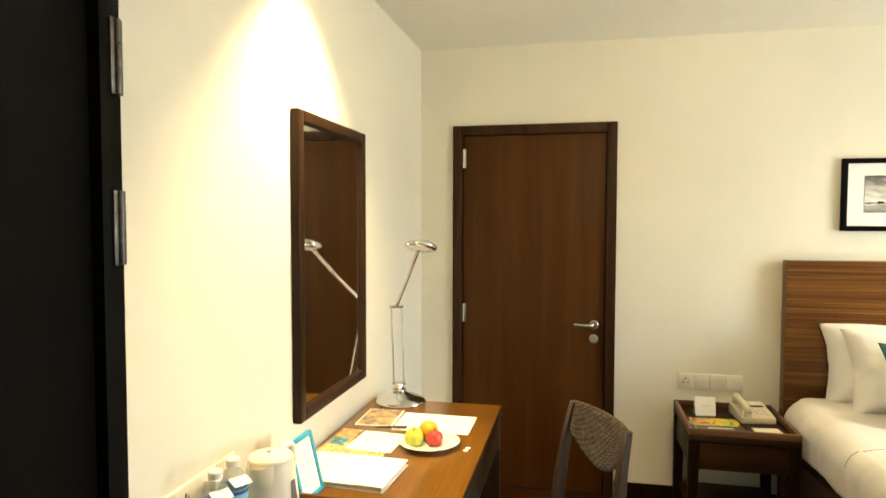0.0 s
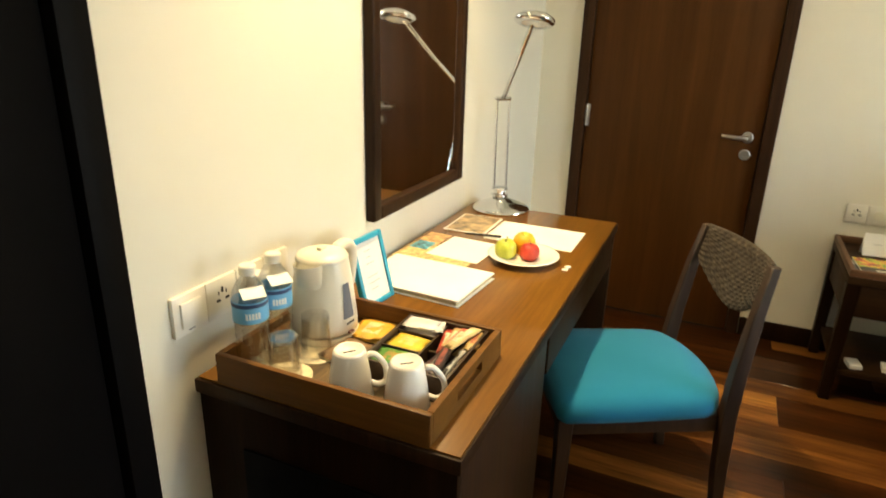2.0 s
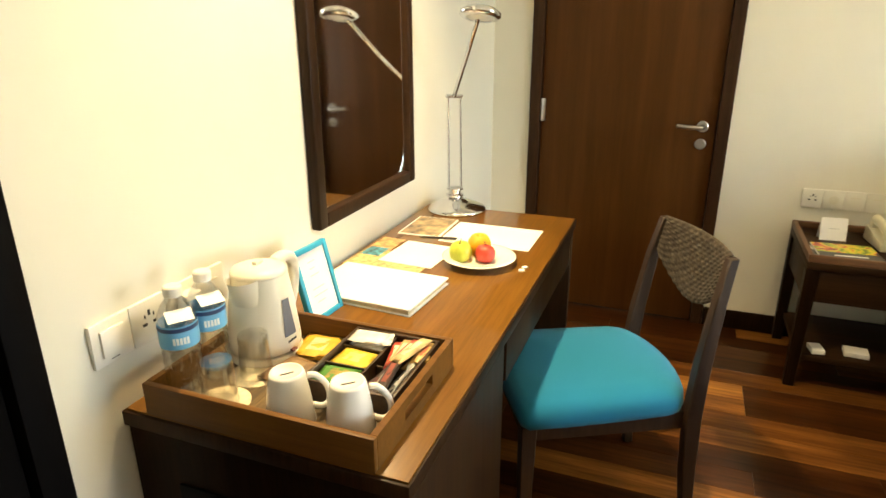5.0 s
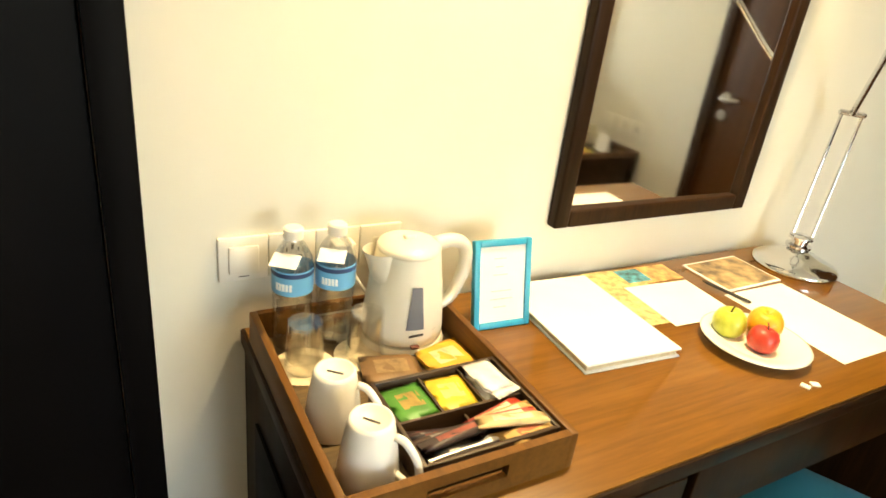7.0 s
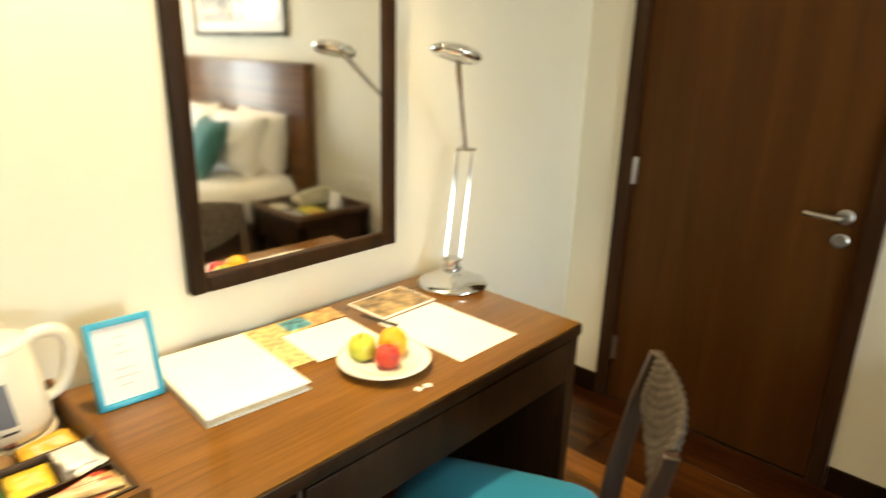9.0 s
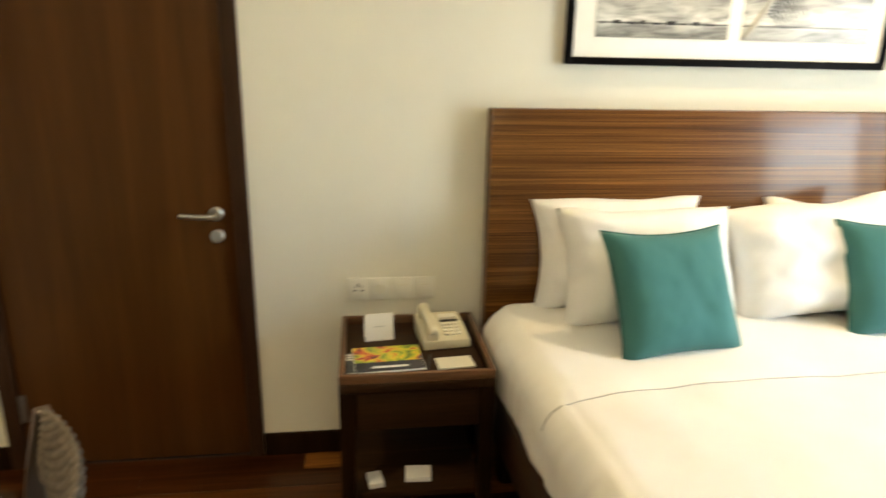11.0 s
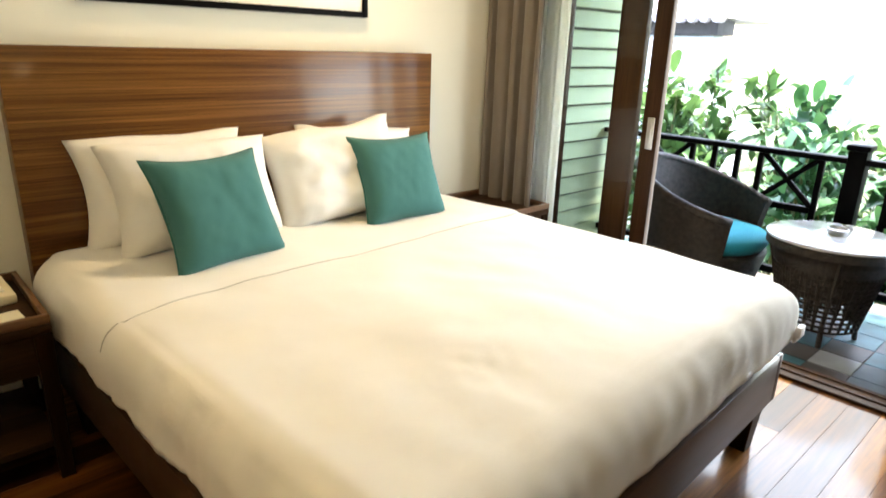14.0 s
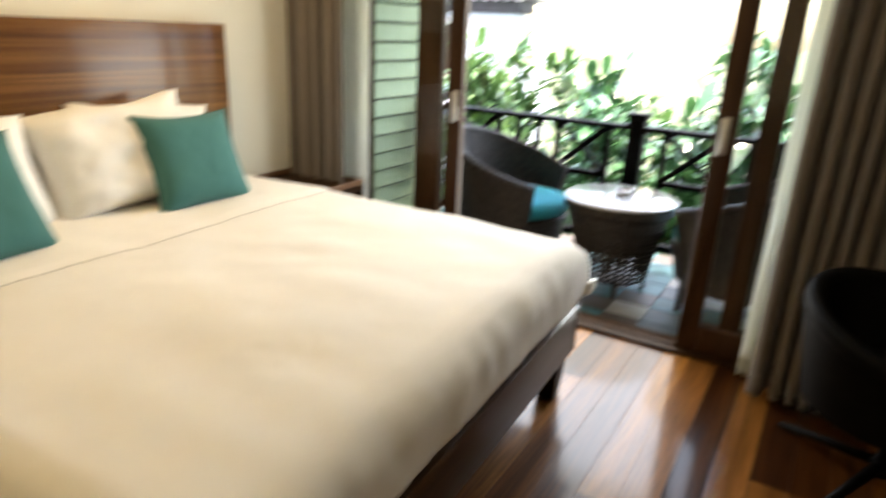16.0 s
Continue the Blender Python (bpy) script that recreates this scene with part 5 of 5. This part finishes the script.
def packet(x, y, z, w, d, h, colour, m_turn, label, mark=None, tilt=(0, 0), group="sachets"):
    e = thing("sachet", pose(x, y, z, tilt[0], tilt[1], m_turn), label, "sachet", group)
    bm = bmesh.new()
    nx, ny = 8, 8
    for side in (1, -1):
        def at(u, v):
            a, b_ = 2 * u - 1, 2 * v - 1
            puff = (max(0, (1 - a ** 6) * (1 - b_ ** 6))) ** 0.5
            return (a * w / 2, b_ * d / 2, h / 2 + side * h / 2 * puff + 0.0012 * noise.noise((a * 3 + x * 40, b_ * 3, side)))
        grid_mesh(nx, ny, at, bm)
    bmesh.ops.remove_doubles(bm, verts=bm.verts[:], dist=0.0003)
    bmesh.ops.recalc_face_normals(bm, faces=bm.faces[:])
    part("packet_body", bm, plain("sachet_print", colour, 0.35, vary=0.15, scale=25, relief=0.02), e, smooth=180)
    if mark:
        part("printed_panel", boxes((-w * 0.22, w * 0.22, -d * 0.28, d * 0.28, h * 0.985, h * 1.02)), plain("sachet_panel", mark, 0.4, vary=0.2, scale=60, relief=0), e)
    return e


_cb = TB + 0.006
for k in range(4):
    packet(-0.725, 1.766 + 0.001 * k, _cb + 0.009 * k, 0.082, 0.068, 0.009, (0.07, 0.24, 0.03), 3 * k - 6, "green paper tea sachet", (0.36, 0.24, 0.06) if k == 3 else None)
    packet(-0.725, 1.842, _cb + 0.009 * k, 0.082, 0.066, 0.009, (0.72, 0.52, 0.04), 4 - 3 * k, "yellow paper tea sachet", (0.72, 0.6, 0.2) if k == 3 else None)
for k in range(7):
    packet(-0.728 + 0.006 * (k % 3), 1.910 + 0.006 * (k % 2), _cb + 0.007 * k, 0.078, 0.054, 0.008, (0.8, 0.78, 0.74), (-14, 9, -3, 20, -8, 14, 2)[k], "white paper sugar sachet", None, (0, (0, 3, -3)[k % 3]))
for k in range(5):
    packet(-0.655 + 0.007 * k, 1.785 + 0.003 * k, _cb + 0.014 + 0.005 * k, 0.024, 0.125, 0.011, ((0.035, 0.02, 0.018), (0.05, 0.02, 0.02), (0.03, 0.025, 0.03), (0.06, 0.03, 0.02), (0.035, 0.02, 0.018))[k], 5 * k - 12, "dark brown coffee stick sachet", (0.35, 0.32, 0.3) if k % 2 else (0.25, 0.06, 0.04))
for k in range(3):
    packet(-0.606 + 0.003 * k, 1.775 + 0.012 * k, _cb + 0.008 + 0.008 * k, 0.03, 0.09, 0.010, (0.03, 0.03, 0.035), 8 - 6 * k, "black foil coffee sachet in box", (0.6, 0.6, 0.6) if k else None)
for k in range(4):
    packet(-0.655 + 0.012 * k, 1.882 + 0.006 * (k % 2), _cb + 0.026 + 0.005 * k, 0.026, 0.115, 0.011, ((0.42, 0.05, 0.03), (0.55, 0.36, 0.14), (0.45, 0.07, 0.05), (0.58, 0.42, 0.2))[k], 14 - 9 * k, "red and gold creamer stick sachet", (0.75, 0.6, 0.42))
for k in range(3):
    packet(-0.612 + 0.006 * k, 1.898 + 0.005 * k, _cb + 0.012 + 0.009 * k, 0.03, 0.085, 0.011, (0.62, 0.42, 0.16), -6 + 9 * k, "gold creamer stick sachet in box", (0.5, 0.16, 0.08) if k else None)
solo("teaspoon", tube([(0, 0, 0.004), (0.05, 0, 0.006), (0.085, 0, 0.005), (0.1, 0, 0.004), (0.115, 0, 0.004)], [0.003, 0.0025, 0.004, 0.010, 0.004], 8), M_STEEL, pose(-0.594, 1.735, _cb + 0.034, 0, 0, 92), "small steel teaspoon on the sachets", "spoon")
for k in range(2):
    packet(-0.850, 1.905, TB + 0.007 * k, 0.092, 0.098, 0.008, (0.74, 0.43, 0.05), 3 + 4 * k, "orange-yellow paper tea sachet", (0.75, 0.6, 0.35) if k else None)
packet(-0.850, 1.795, TB, 0.088, 0.105, 0.016, (0.22, 0.13, 0.06), -12, "crumpled brown paper bag in the tray", (0.3, 0.2, 0.1))

# ---- papers, frame, plate ----
M_CYAN = plain("blue_frame_lacquer", (0.03, 0.36, 0.55), 0.35, vary=0.05, relief=0.02)
pf = thing("photo_frame", pose(-0.938, 2.083, TZ, 0, -14, -4), "small bright blue frame with white notice", "picture frame")
bm = boxes((-0.008, 0.008, -0.066, -0.053, 0, 0.185), (-0.008, 0.008, 0.053, 0.066, 0, 0.185), (-0.008, 0.008, -0.053, 0.053, 0, 0.013), (-0.008, 0.008, -0.053, 0.053, 0.172, 0.185), bevel=0.002)
part("frame", bm, M_CYAN, pf)
part("notice", boxes((-0.004, 0.003, -0.054, 0.054, 0.012, 0.173)), M_PAPER, pf, "white printed notice")
part("stand_leg", boxes((-0.05, -0.046, -0.02, 0.02, 0.012, 0.13)), M_CYAN, pf).matrix_basis = pose(0.012, 0, -0.008, 0, -2, 0)
M_PRINT = plain("grey_print", (0.58, 0.58, 0.57), 0.7, relief=0)
for k in range(7):
    wl = (0.018, 0.012, 0.022, 0.0, 0.03, 0.035, 0.02)[k]
    if wl:
        part("text_line", boxes((0.0028, 0.0038, -0.01 - wl / 2, -0.01 + wl, 0.145 - 0.017 * k, 0.1475 - 0.017 * k)), M_PRINT, pf)

fold = thing("guest_folder", pose(-0.895, 2.275, TZ, 0, 0, -4), "thick white guest information folder", "folder")
part("front_cover", boxes((-0.17, 0.165, -0.118, 0.118, 0.013, 0.017), bevel=0.0012), M_PAPER, fold).matrix_basis = pose(0, 0, 0.001, 0, -0.8, 0)
part("back_cover", boxes((-0.17, 0.165, -0.118, 0.118, 0.0, 0.003), bevel=0.0012), M_PAPER, fold)
part("page_block", boxes((-0.165, 0.158, -0.112, 0.112, 0.003, 0.012)), plain("cream_pages", (0.62, 0.54, 0.36), 0.8, vary=0.1, scale=90), fold, "cream page block")
M_YELPAPER = plain("yellow_patterned_paper", (0.62, 0.5, 0.22), 0.6, vary=0.3, scale=45, relief=0.0)
solo("leaflet", boxes((-0.125, 0.125, -0.075, 0.075, 0, 0.0015)), M_YELPAPER, pose(-0.955, 2.485, TZ, 0, 0, -4), "yellow patterned leaflet under the folder", "leaflet")
solo("paper_sheet", boxes((-0.075, 0.105, -0.1, 0.1, 0, 0.001)), M_PAPER, pose(-0.91, 2.575, TZ + 0.0018, 0, 0, -4), "white paper sheet on the desk", "paper")
cardob = thing("postcard", pose(-1.035, 2.60, TZ, 0, 0, -2), "blue and orange printed postcard by the wall", "postcard")
part("card", boxes((-0.04, 0.04, -0.09, 0.09, 0.0, 0.0012)), plain("orange_cream_print", (0.7, 0.42, 0.16), 0.4, vary=0.4, scale=30, relief=0), cardob)
part("blue_picture", boxes((-0.034, 0.03, -0.085, -0.01, 0.0012, 0.0018)), plain("blue_print", (0.08, 0.36, 0.5), 0.4, vary=0.5, scale=40, relief=0), cardob)
mag = thing("magazine", pose(-0.972, 2.85, TZ, 0, 0, 1), "magazine with sepia landscape cover", "magazine")
part("pages", boxes((-0.077, 0.077, -0.107, 0.107, 0, 0.004), bevel=0.0008), M_PAPER, mag)
part("cover_picture", boxes((-0.07, 0.07, -0.1, 0.1, 0.004, 0.0048)), plain("sepia_cover_print", (0.4, 0.28, 0.13), 0.3, vary=0.6, scale=22, relief=0), mag, "sepia printed cover picture")
solo("paper_sheet", boxes((-0.155, 0.155, -0.112, 0.112, 0, 0.0012)), M_PAPER, pose(-0.732, 2.832, TZ, 0, 0, 0), "white paper sheet under the fruit plate", "paper")
pen = thing("pen", pose(-0.89, 2.725, TZ + 0.009, 0, 90, 12), "slim dark pen lying on the papers", "pen")
part("barrel", lathe([(0.0, -0.065), (0.002, -0.062), (0.004, -0.05), (0.004, 0.06), (0.003, 0.065)], 12, cap=False), M_SLOT, pen)
part("clip", boxes((0.003, 0.006, -0.001, 0.001, 0.02, 0.06)), M_STEEL, pen)
for k, (x, y, a) in enumerate(((-0.556, 2.552, 20), (-0.553, 2.578, 60))):
    solo("sweet_wrapper", boxes((-0.009, 0.009, -0.007, 0.007, 0, 0.004), bevel=0.0015), M_PAPER, pose(x, y, TZ, 0, 0, a), "small white wrapped sweet on the desk", "sweet", "wrapped sweets")

PX, PY = -0.695, 2.573
solo("plate", lathe([(0.0, 0.004), (0.055, 0.004), (0.06, 0.0), (0.066, 0.004), (0.095, 0.016), (0.112, 0.020), (0.113, 0.0225), (0.108, 0.023), (0.09, 0.019), (0.065, 0.010), (0.058, 0.008), (0.0, 0.008)], 56, cap=False), M_CERAMIC, pose(PX, PY, TZ + 0.0015), "round white china plate holding fruit", "plate", smooth=180)


def fruit_material(name, a, b_, rough=0.3):
    m, nt, bs = blank(name, rough, 0, 0.3)
    v = coords(nt, (1, 1, 0.35))
    nt.links.new(ramp(nt, noise_out(nt, v, 40, 5, 0.7), [(0.35, a), (0.7, b_)]), bs.inputs["Base Color"])
    return m


def apple(x, y, r, material, label, category, turn, seed, stem=True, squash=0.92):
    e = thing(category.replace(" ", "_"), pose(x, y, TZ + 0.009, 8, -6, turn), label, category, "fruit on the plate")
    prof = [(0.0, 0.10), (0.25, 0.03), (0.5, 0.0), (0.8, 0.18), (0.97, 0.55), (1.0, 0.95), (0.93, 1.35), (0.72, 1.68), (0.42, 1.82), (0.2, 1.76), (0.06, 1.62), (0.0, 1.58)]
    bm = lathe([(p * r, q * r * squash) for p, q in prof], 28, cap=False)
    for v in bm.verts:
        v.co.xy *= 1 + 0.03 * noise.noise((v.co.x * 30, v.co.y * 30, seed))
    part("flesh", bm, material, e, smooth=180)
    if stem:
        part("stem", tube([(0, 0, 1.55 * r), (0.003, 0, 1.85 * r), (0.007, 0, 2.05 * r)], 0.0015, 6), M_STALK_, e, "thin brown stem")
    return e


M_STALK_ = plain("brown_stem", (0.08, 0.05, 0.02), 0.7)
apple(PX - 0.050, PY - 0.020, 0.035, fruit_material("green_apple_skin", (0.36, 0.42, 0.03), (0.55, 0.6, 0.08)), "shiny green apple on the plate", "green apple", 20, 1.0)
apple(PX - 0.016, PY + 0.045, 0.037, fruit_material("orange_skin", (0.75, 0.32, 0.01), (0.85, 0.45, 0.02), 0.4), "ripe yellow-orange orange on the plate", "orange", 70, 2.0, False, 1.0)
apple(PX + 0.02, PY - 0.012, 0.031, fruit_material("red_apple_skin", (0.40, 0.015, 0.012), (0.55, 0.06, 0.03)), "shiny red apple on the plate", "red apple", 200, 3.0)

# ---- on the bedside stand ----
SZ = 0.5615
M_PHONE = plain("ivory_phone_plastic", (0.66, 0.60, 0.44), 0.35, vary=0.03, relief=0.02)
ph_ = thing("telephone", pose(0.722, 3.865, SZ, 0, 0, 6), "ivory plastic desk telephone with handset", "telephone")
bm = boxes((-0.085, 0.085, -0.1, 0.1, 0.0, 0.035), bevel=0.008)
for v in bm.verts:
    v.co.z += max(0.0, (v.co.y + 0.1)) * 0.16 * (1 if v.co.z > 0.015 else 0)
part("phone_body", bm, M_PHONE, ph_)
bm = tube([(-0.052, -0.095, 0.058), (-0.052, -0.085, 0.068), (-0.052, -0.05, 0.078), (-0.052, 0.04, 0.09), (-0.052, 0.075, 0.09), (-0.052, 0.09, 0.08)], [0.02, 0.024, 0.018, 0.018, 0.024, 0.02], 12)
part("handset", bm, M_PHONE, ph_, "ivory handset on its cradle", 180)
part("cradle_end", boxes((-0.075, -0.03, -0.095, -0.065, 0.025, 0.06), bevel=0.004), M_PHONE, ph_)
part("cradle_end", boxes((-0.075, -0.03, 0.055, 0.088, 0.05, 0.085), bevel=0.004), M_PHONE, ph_)
for i in range(3):
    for j in range(4):
        y = -0.07 + 0.022 * j
        part("key", boxes((0.0 + 0.022 * i, 0.015 + 0.022 * i, y, y + 0.014, 0.034 + (y + 0.1) * 0.16, 0.042 + (y + 0.1) * 0.16), bevel=0.001), M_WHITEP, ph_)
part("display_strip", boxes((0.0, 0.065, 0.04, 0.075, 0.055, 0.066), bevel=0.001), M_WHITEP, ph_)
part("label_strip", boxes((0.0, 0.065, 0.022, 0.03, 0.052, 0.0605)), M_SLOT, ph_)

M_COVER, _nt, _b = blank("bright_brochure_print", 0.3)
_v = coords(_nt)
_nt.links.new(ramp(_nt, noise_out(_nt, _v, 13, 3, 0.5, 1.2), [(0.32, (0.02, 0.05, 0.03)), (0.42, (0.3, 0.42, 0.03)), (0.5, (0.75, 0.6, 0.04)), (0.57, (0.6, 0.06, 0.03)), (0.64, (0.02, 0.02, 0.035))]), _b.inputs["Base Color"])
br = thing("brochure", pose(0.52, 3.70, SZ + 0.003, 0, 0, 4), "colourful printed brochure on the bedside stand", "brochure")
part("pages", boxes((-0.115, 0.115, -0.098, 0.092, 0, 0.006), bevel=0.001), M_PAPER, br)
part("cover", boxes((-0.113, 0.113, -0.03, 0.09, 0.006, 0.007)), M_COVER, br, "green, yellow and red printed cover")
part("dark_panel", boxes((-0.113, 0.113, -0.096, -0.03, 0.006, 0.007)), plain("dark_brochure_print", (0.03, 0.03, 0.04), 0.35, vary=0.4, scale=30, relief=0), br, "dark printed lower panel")
part("title_bar", boxes((-0.06, 0.06, -0.075, -0.062, 0.007, 0.0076)), M_PAPER, br)
lf = thing("leaflet", pose(0.425, 3.67, SZ, 0, 0, 2), "dark printed leaflet with white stripes", "leaflet")
part("card", boxes((-0.045, 0.045, -0.08, 0.09, 0, 0.002)), plain("dark_grey_print", (0.05, 0.055, 0.06), 0.4, vary=0.3, scale=40, relief=0), lf)
for k in range(3):
    part("stripe", boxes((-0.042, 0.042, 0.035 + 0.018 * k, 0.045 + 0.018 * k, 0.002, 0.0026)), M_PAPER, lf)
part("stripe", boxes((-0.042, 0.042, -0.078, -0.06, 0.002, 0.0026)), M_PAPER, lf)
tc_ = thing("tent_card", pose(0.495, 3.885, SZ, 0, 0, 6), "folded white tent card on the bedside stand", "card")
part("front_face", boxes((-0.052, 0.052, -0.001, 0.001, 0, 0.098)), M_PAPER, tc_).matrix_basis = pose(0, -0.022, 0, -13, 0, 0)
part("rear_face", boxes((-0.052, 0.052, -0.001, 0.001, 0, 0.098)), M_PAPER, tc_).matrix_basis = pose(0, 0.022, 0, 13, 0, 0)
part("text_line", boxes((-0.02, 0.02, -0.0016, -0.0009, 0.05, 0.053)), M_PRINT, tc_).matrix_basis = pose(0, -0.022, 0, -13, 0, 0)
solo("notepad", boxes((-0.062, 0.062, -0.04, 0.04, 0, 0.006), bevel=0.0008), plain("cream_notepad", (0.74, 0.7, 0.56), 0.7, vary=0.03), pose(0.742, 3.655, SZ, 0, 0, 5), "cream paper notepad on the bedside stand", "notepad")
solo("pen", lathe([(0.0, -0.06), (0.0035, -0.05), (0.0035, 0.062), (0.0, 0.065)], 10, cap=False), M_SLOT, pose(0.655, 3.66, SZ + 0.004, 0, 90, 80), "slim dark pen on the bedside stand", "pen")
for x, y, a, w in ((0.47, 3.62, 10, 0.05), (0.62, 3.64, -4, 0.09)):
    solo("amenity_box", boxes((-w / 2, w / 2, -0.035, 0.035, 0, 0.02), bevel=0.002), M_PAPER, pose(x, y, 0.1442, 0, 0, a), "small white card box on the lower shelf", "box", "boxes on the shelf")

# ---- ceiling lights ----
M_DOME = plain("opal_dome_glass", (0.8, 0.78, 0.72), 0.4, vary=0.02, relief=0)
# made-up dome fixtures above the unseen fill lamps
for _x, _y, _w in FILL_DOMES:
    e = thing("ceiling_light", pose(_x, _y, ZC), "round opal dome ceiling light, unseen, added for fill", "ceiling light", "ceiling lights")
    part("dome", lathe([(0.13, 0.0), (0.135, -0.02), (0.12, -0.05), (0.08, -0.075), (0.03, -0.088), (0.0, -0.09)], 36, cap=False), M_DOME, e, "opal glass dome", 180)
    part("rim", lathe([(0.13, 0.0), (0.145, 0.0), (0.145, -0.018), (0.134, -0.022)], 36, cap=False), M_STEEL, e)

M_TRIMW = plain("white_enamel_trim", (0.75, 0.74, 0.7), 0.4, vary=0.02)
M_GLOW, _nt, _b = blank("lamp_lens", 0.3)
_b.inputs["Emission Color"].default_value, _b.inputs["Emission Strength"].default_value = (1.0, 0.85, 0.62, 1), 2.0
for _x, _y, _w, _t, _c in DOWNLIGHTS:
    e = thing("ceiling_downlight", pose(_x, _y, ZC), "round white recessed ceiling downlight, lit", "downlight", "ceiling downlights")
    part("trim_ring", lathe([(0.055, 0.0), (0.055, -0.006), (0.045, -0.008), (0.041, -0.004), (0.041, 0.0)], 32, cap=False), M_TRIMW, e)
    part("lens", lathe([(0.0, -0.002), (0.04, -0.002), (0.041, -0.0005)], 24, cap=False), M_GLOW, e, "glowing lens")

# ---- black swivel chair beside the drape ----
M_LEATHER = plain("black_leather", (0.005, 0.0045, 0.004), 0.6, vary=0.2, scale=8, grain=220, relief=0.12)
M_LEATHER.node_tree.nodes["Principled BSDF"].inputs["Specular IOR Level"].default_value = 0.04
sw = thing("swivel_chair", pose(2.93, 0.98, 0, 0, 0, 140) @ Matrix.Diagonal((1, 1, 0.9, 1)), "black leather swivel chair with star base", "chair")
for k in range(4):
    a = radians(90 * k + 10)
    part("base_leg", tube([(0.03 * math.cos(a), 0.03 * math.sin(a), 0.09), (0.2 * math.cos(a), 0.2 * math.sin(a), 0.055), (0.36 * math.cos(a), 0.36 * math.sin(a), 0.018)], [0.022, 0.018, 0.014], 8), M_BLACK, sw, "", 180)
part("column", lathe([(0.035, 0.05), (0.035, 0.1), (0.025, 0.12), (0.025, 0.33)], 20), M_BLACK, sw)
part("seat", lathe([(0.2, 0.33), (0.265, 0.34), (0.275, 0.38), (0.26, 0.43), (0.2, 0.45), (0.02, 0.455)], 32), M_LEATHER, sw, "padded black leather seat", 180)


def swivel_shell(off):
    def at(u, v):
        a = radians(-215 + 250 * u)
        top = 0.56 + 0.16 * (0.5 + 0.5 * math.cos(a + math.pi / 2)) ** 1.2
        r = 0.26 + 0.05 * v - off
        return (r * math.cos(a), r * math.sin(a), 0.32 + (top - 0.32) * v)
    return at


bm = bmesh.new()
grid_mesh(36, 8, swivel_shell(-0.03), bm)
grid_mesh(36, 8, swivel_shell(0.02), bm)
part("shell", bm, M_LEATHER, sw, "wrap-around black leather back", 180)
_rim = [tuple(Vector(swivel_shell(-0.005)(k / 35, 1.0))) for k in range(36)]
part("rim_roll", tube(_rim, 0.03, 8), M_LEATHER, sw, "", 180)

# ---- planks, tiles and boards ----
def plank_mesh(length, width):
    bm = bmesh.new()
    box(bm, -length / 2, length / 2, -width / 2, width / 2, -0.012, 0.0)
    top = [e for e in bm.edges if all(v.co.z > -0.001 for v in e.verts)]
    bmesh.ops.bevel(bm, geom=top, offset=0.0005, segments=1, affect="EDGES")
    return link_mesh("plank", bm, M_PLANK, 20)


PW = 0.118
_planks = {}
_rnd = random.Random(11)
_y = YS + PW / 2
while _y < YB:
    _x = XW
    ln = _rnd.choice((0.4, 0.7, 1.0, 1.3))
    while _x < XE - 0.01:
        if XE - _x - ln < 0.35:
            ln = round(XE - _x, 3)
        if ln not in _planks:
            _planks[ln] = plank_mesh(ln - 0.0008, PW - 0.0008)
        ob = new("plank", _planks[ln])
        ob.parent = floor
        ob.matrix_basis = pose(_x + ln / 2, min(_y, YB - PW / 2 - 0.001), _rnd.uniform(-0.0006, 0.0006))
        _x += ln
        ln = _rnd.choice((1.3, 1.7, 2.1))
    _y += PW

bm = bmesh.new()
box(bm, -0.097, 0.097, -0.097, 0.097, -0.01, 0.0)
_tilemats = [plain("teal_tile", (0.045, 0.15, 0.18), 0.5, vary=0.2), plain("white_tile", (0.34, 0.34, 0.33), 0.5, vary=0.1), plain("brown_tile", (0.075, 0.06, 0.05), 0.5, vary=0.2), plain("grey_blue_tile", (0.08, 0.105, 0.12), 0.5, vary=0.2)]
_src = link_mesh("tile", bm, _tilemats[0], 20)
_tiles = []
for m_ in _tilemats:
    me = _src.copy()
    me.materials[0] = m_
    _tiles.append(me)
for i in range(7):
    for j in range(20):
        ob = new("tile", _rnd.choice([_tiles[0], _tiles[2], _tiles[2], _tiles[1], _tiles[3], _tiles[0]]))
        ob.parent = balcony
        ob.matrix_basis = pose(XE + 0.225 + 0.2 * i, 0.33 + 0.2 * j, -0.03)

bm = bmesh.new()
_p = [(0, 0.004), (0, 0.115), (-0.004, 0.115), (-0.03, 0.004)]
_a = [bm.verts.new((-0.69, y, z)) for y, z in _p]
_b2 = [bm.verts.new((0.69, y, z)) for y, z in _p]
for i in range(4):
    j = (i + 1) % 4
    bm.faces.new((_a[i], _b2[i], _b2[j], _a[j]))
bm.faces.new(_a)
bm.faces.new(list(reversed(_b2)))
bmesh.ops.recalc_face_normals(bm, faces=bm.faces[:])
_board = link_mesh("board", bm, M_CLAD, 20)
for k in range(21):
    ob = new("board", _board)
    ob.parent = clad
    ob.matrix_basis = pose(4.31, 4.168, -0.12 + 0.13 * k)
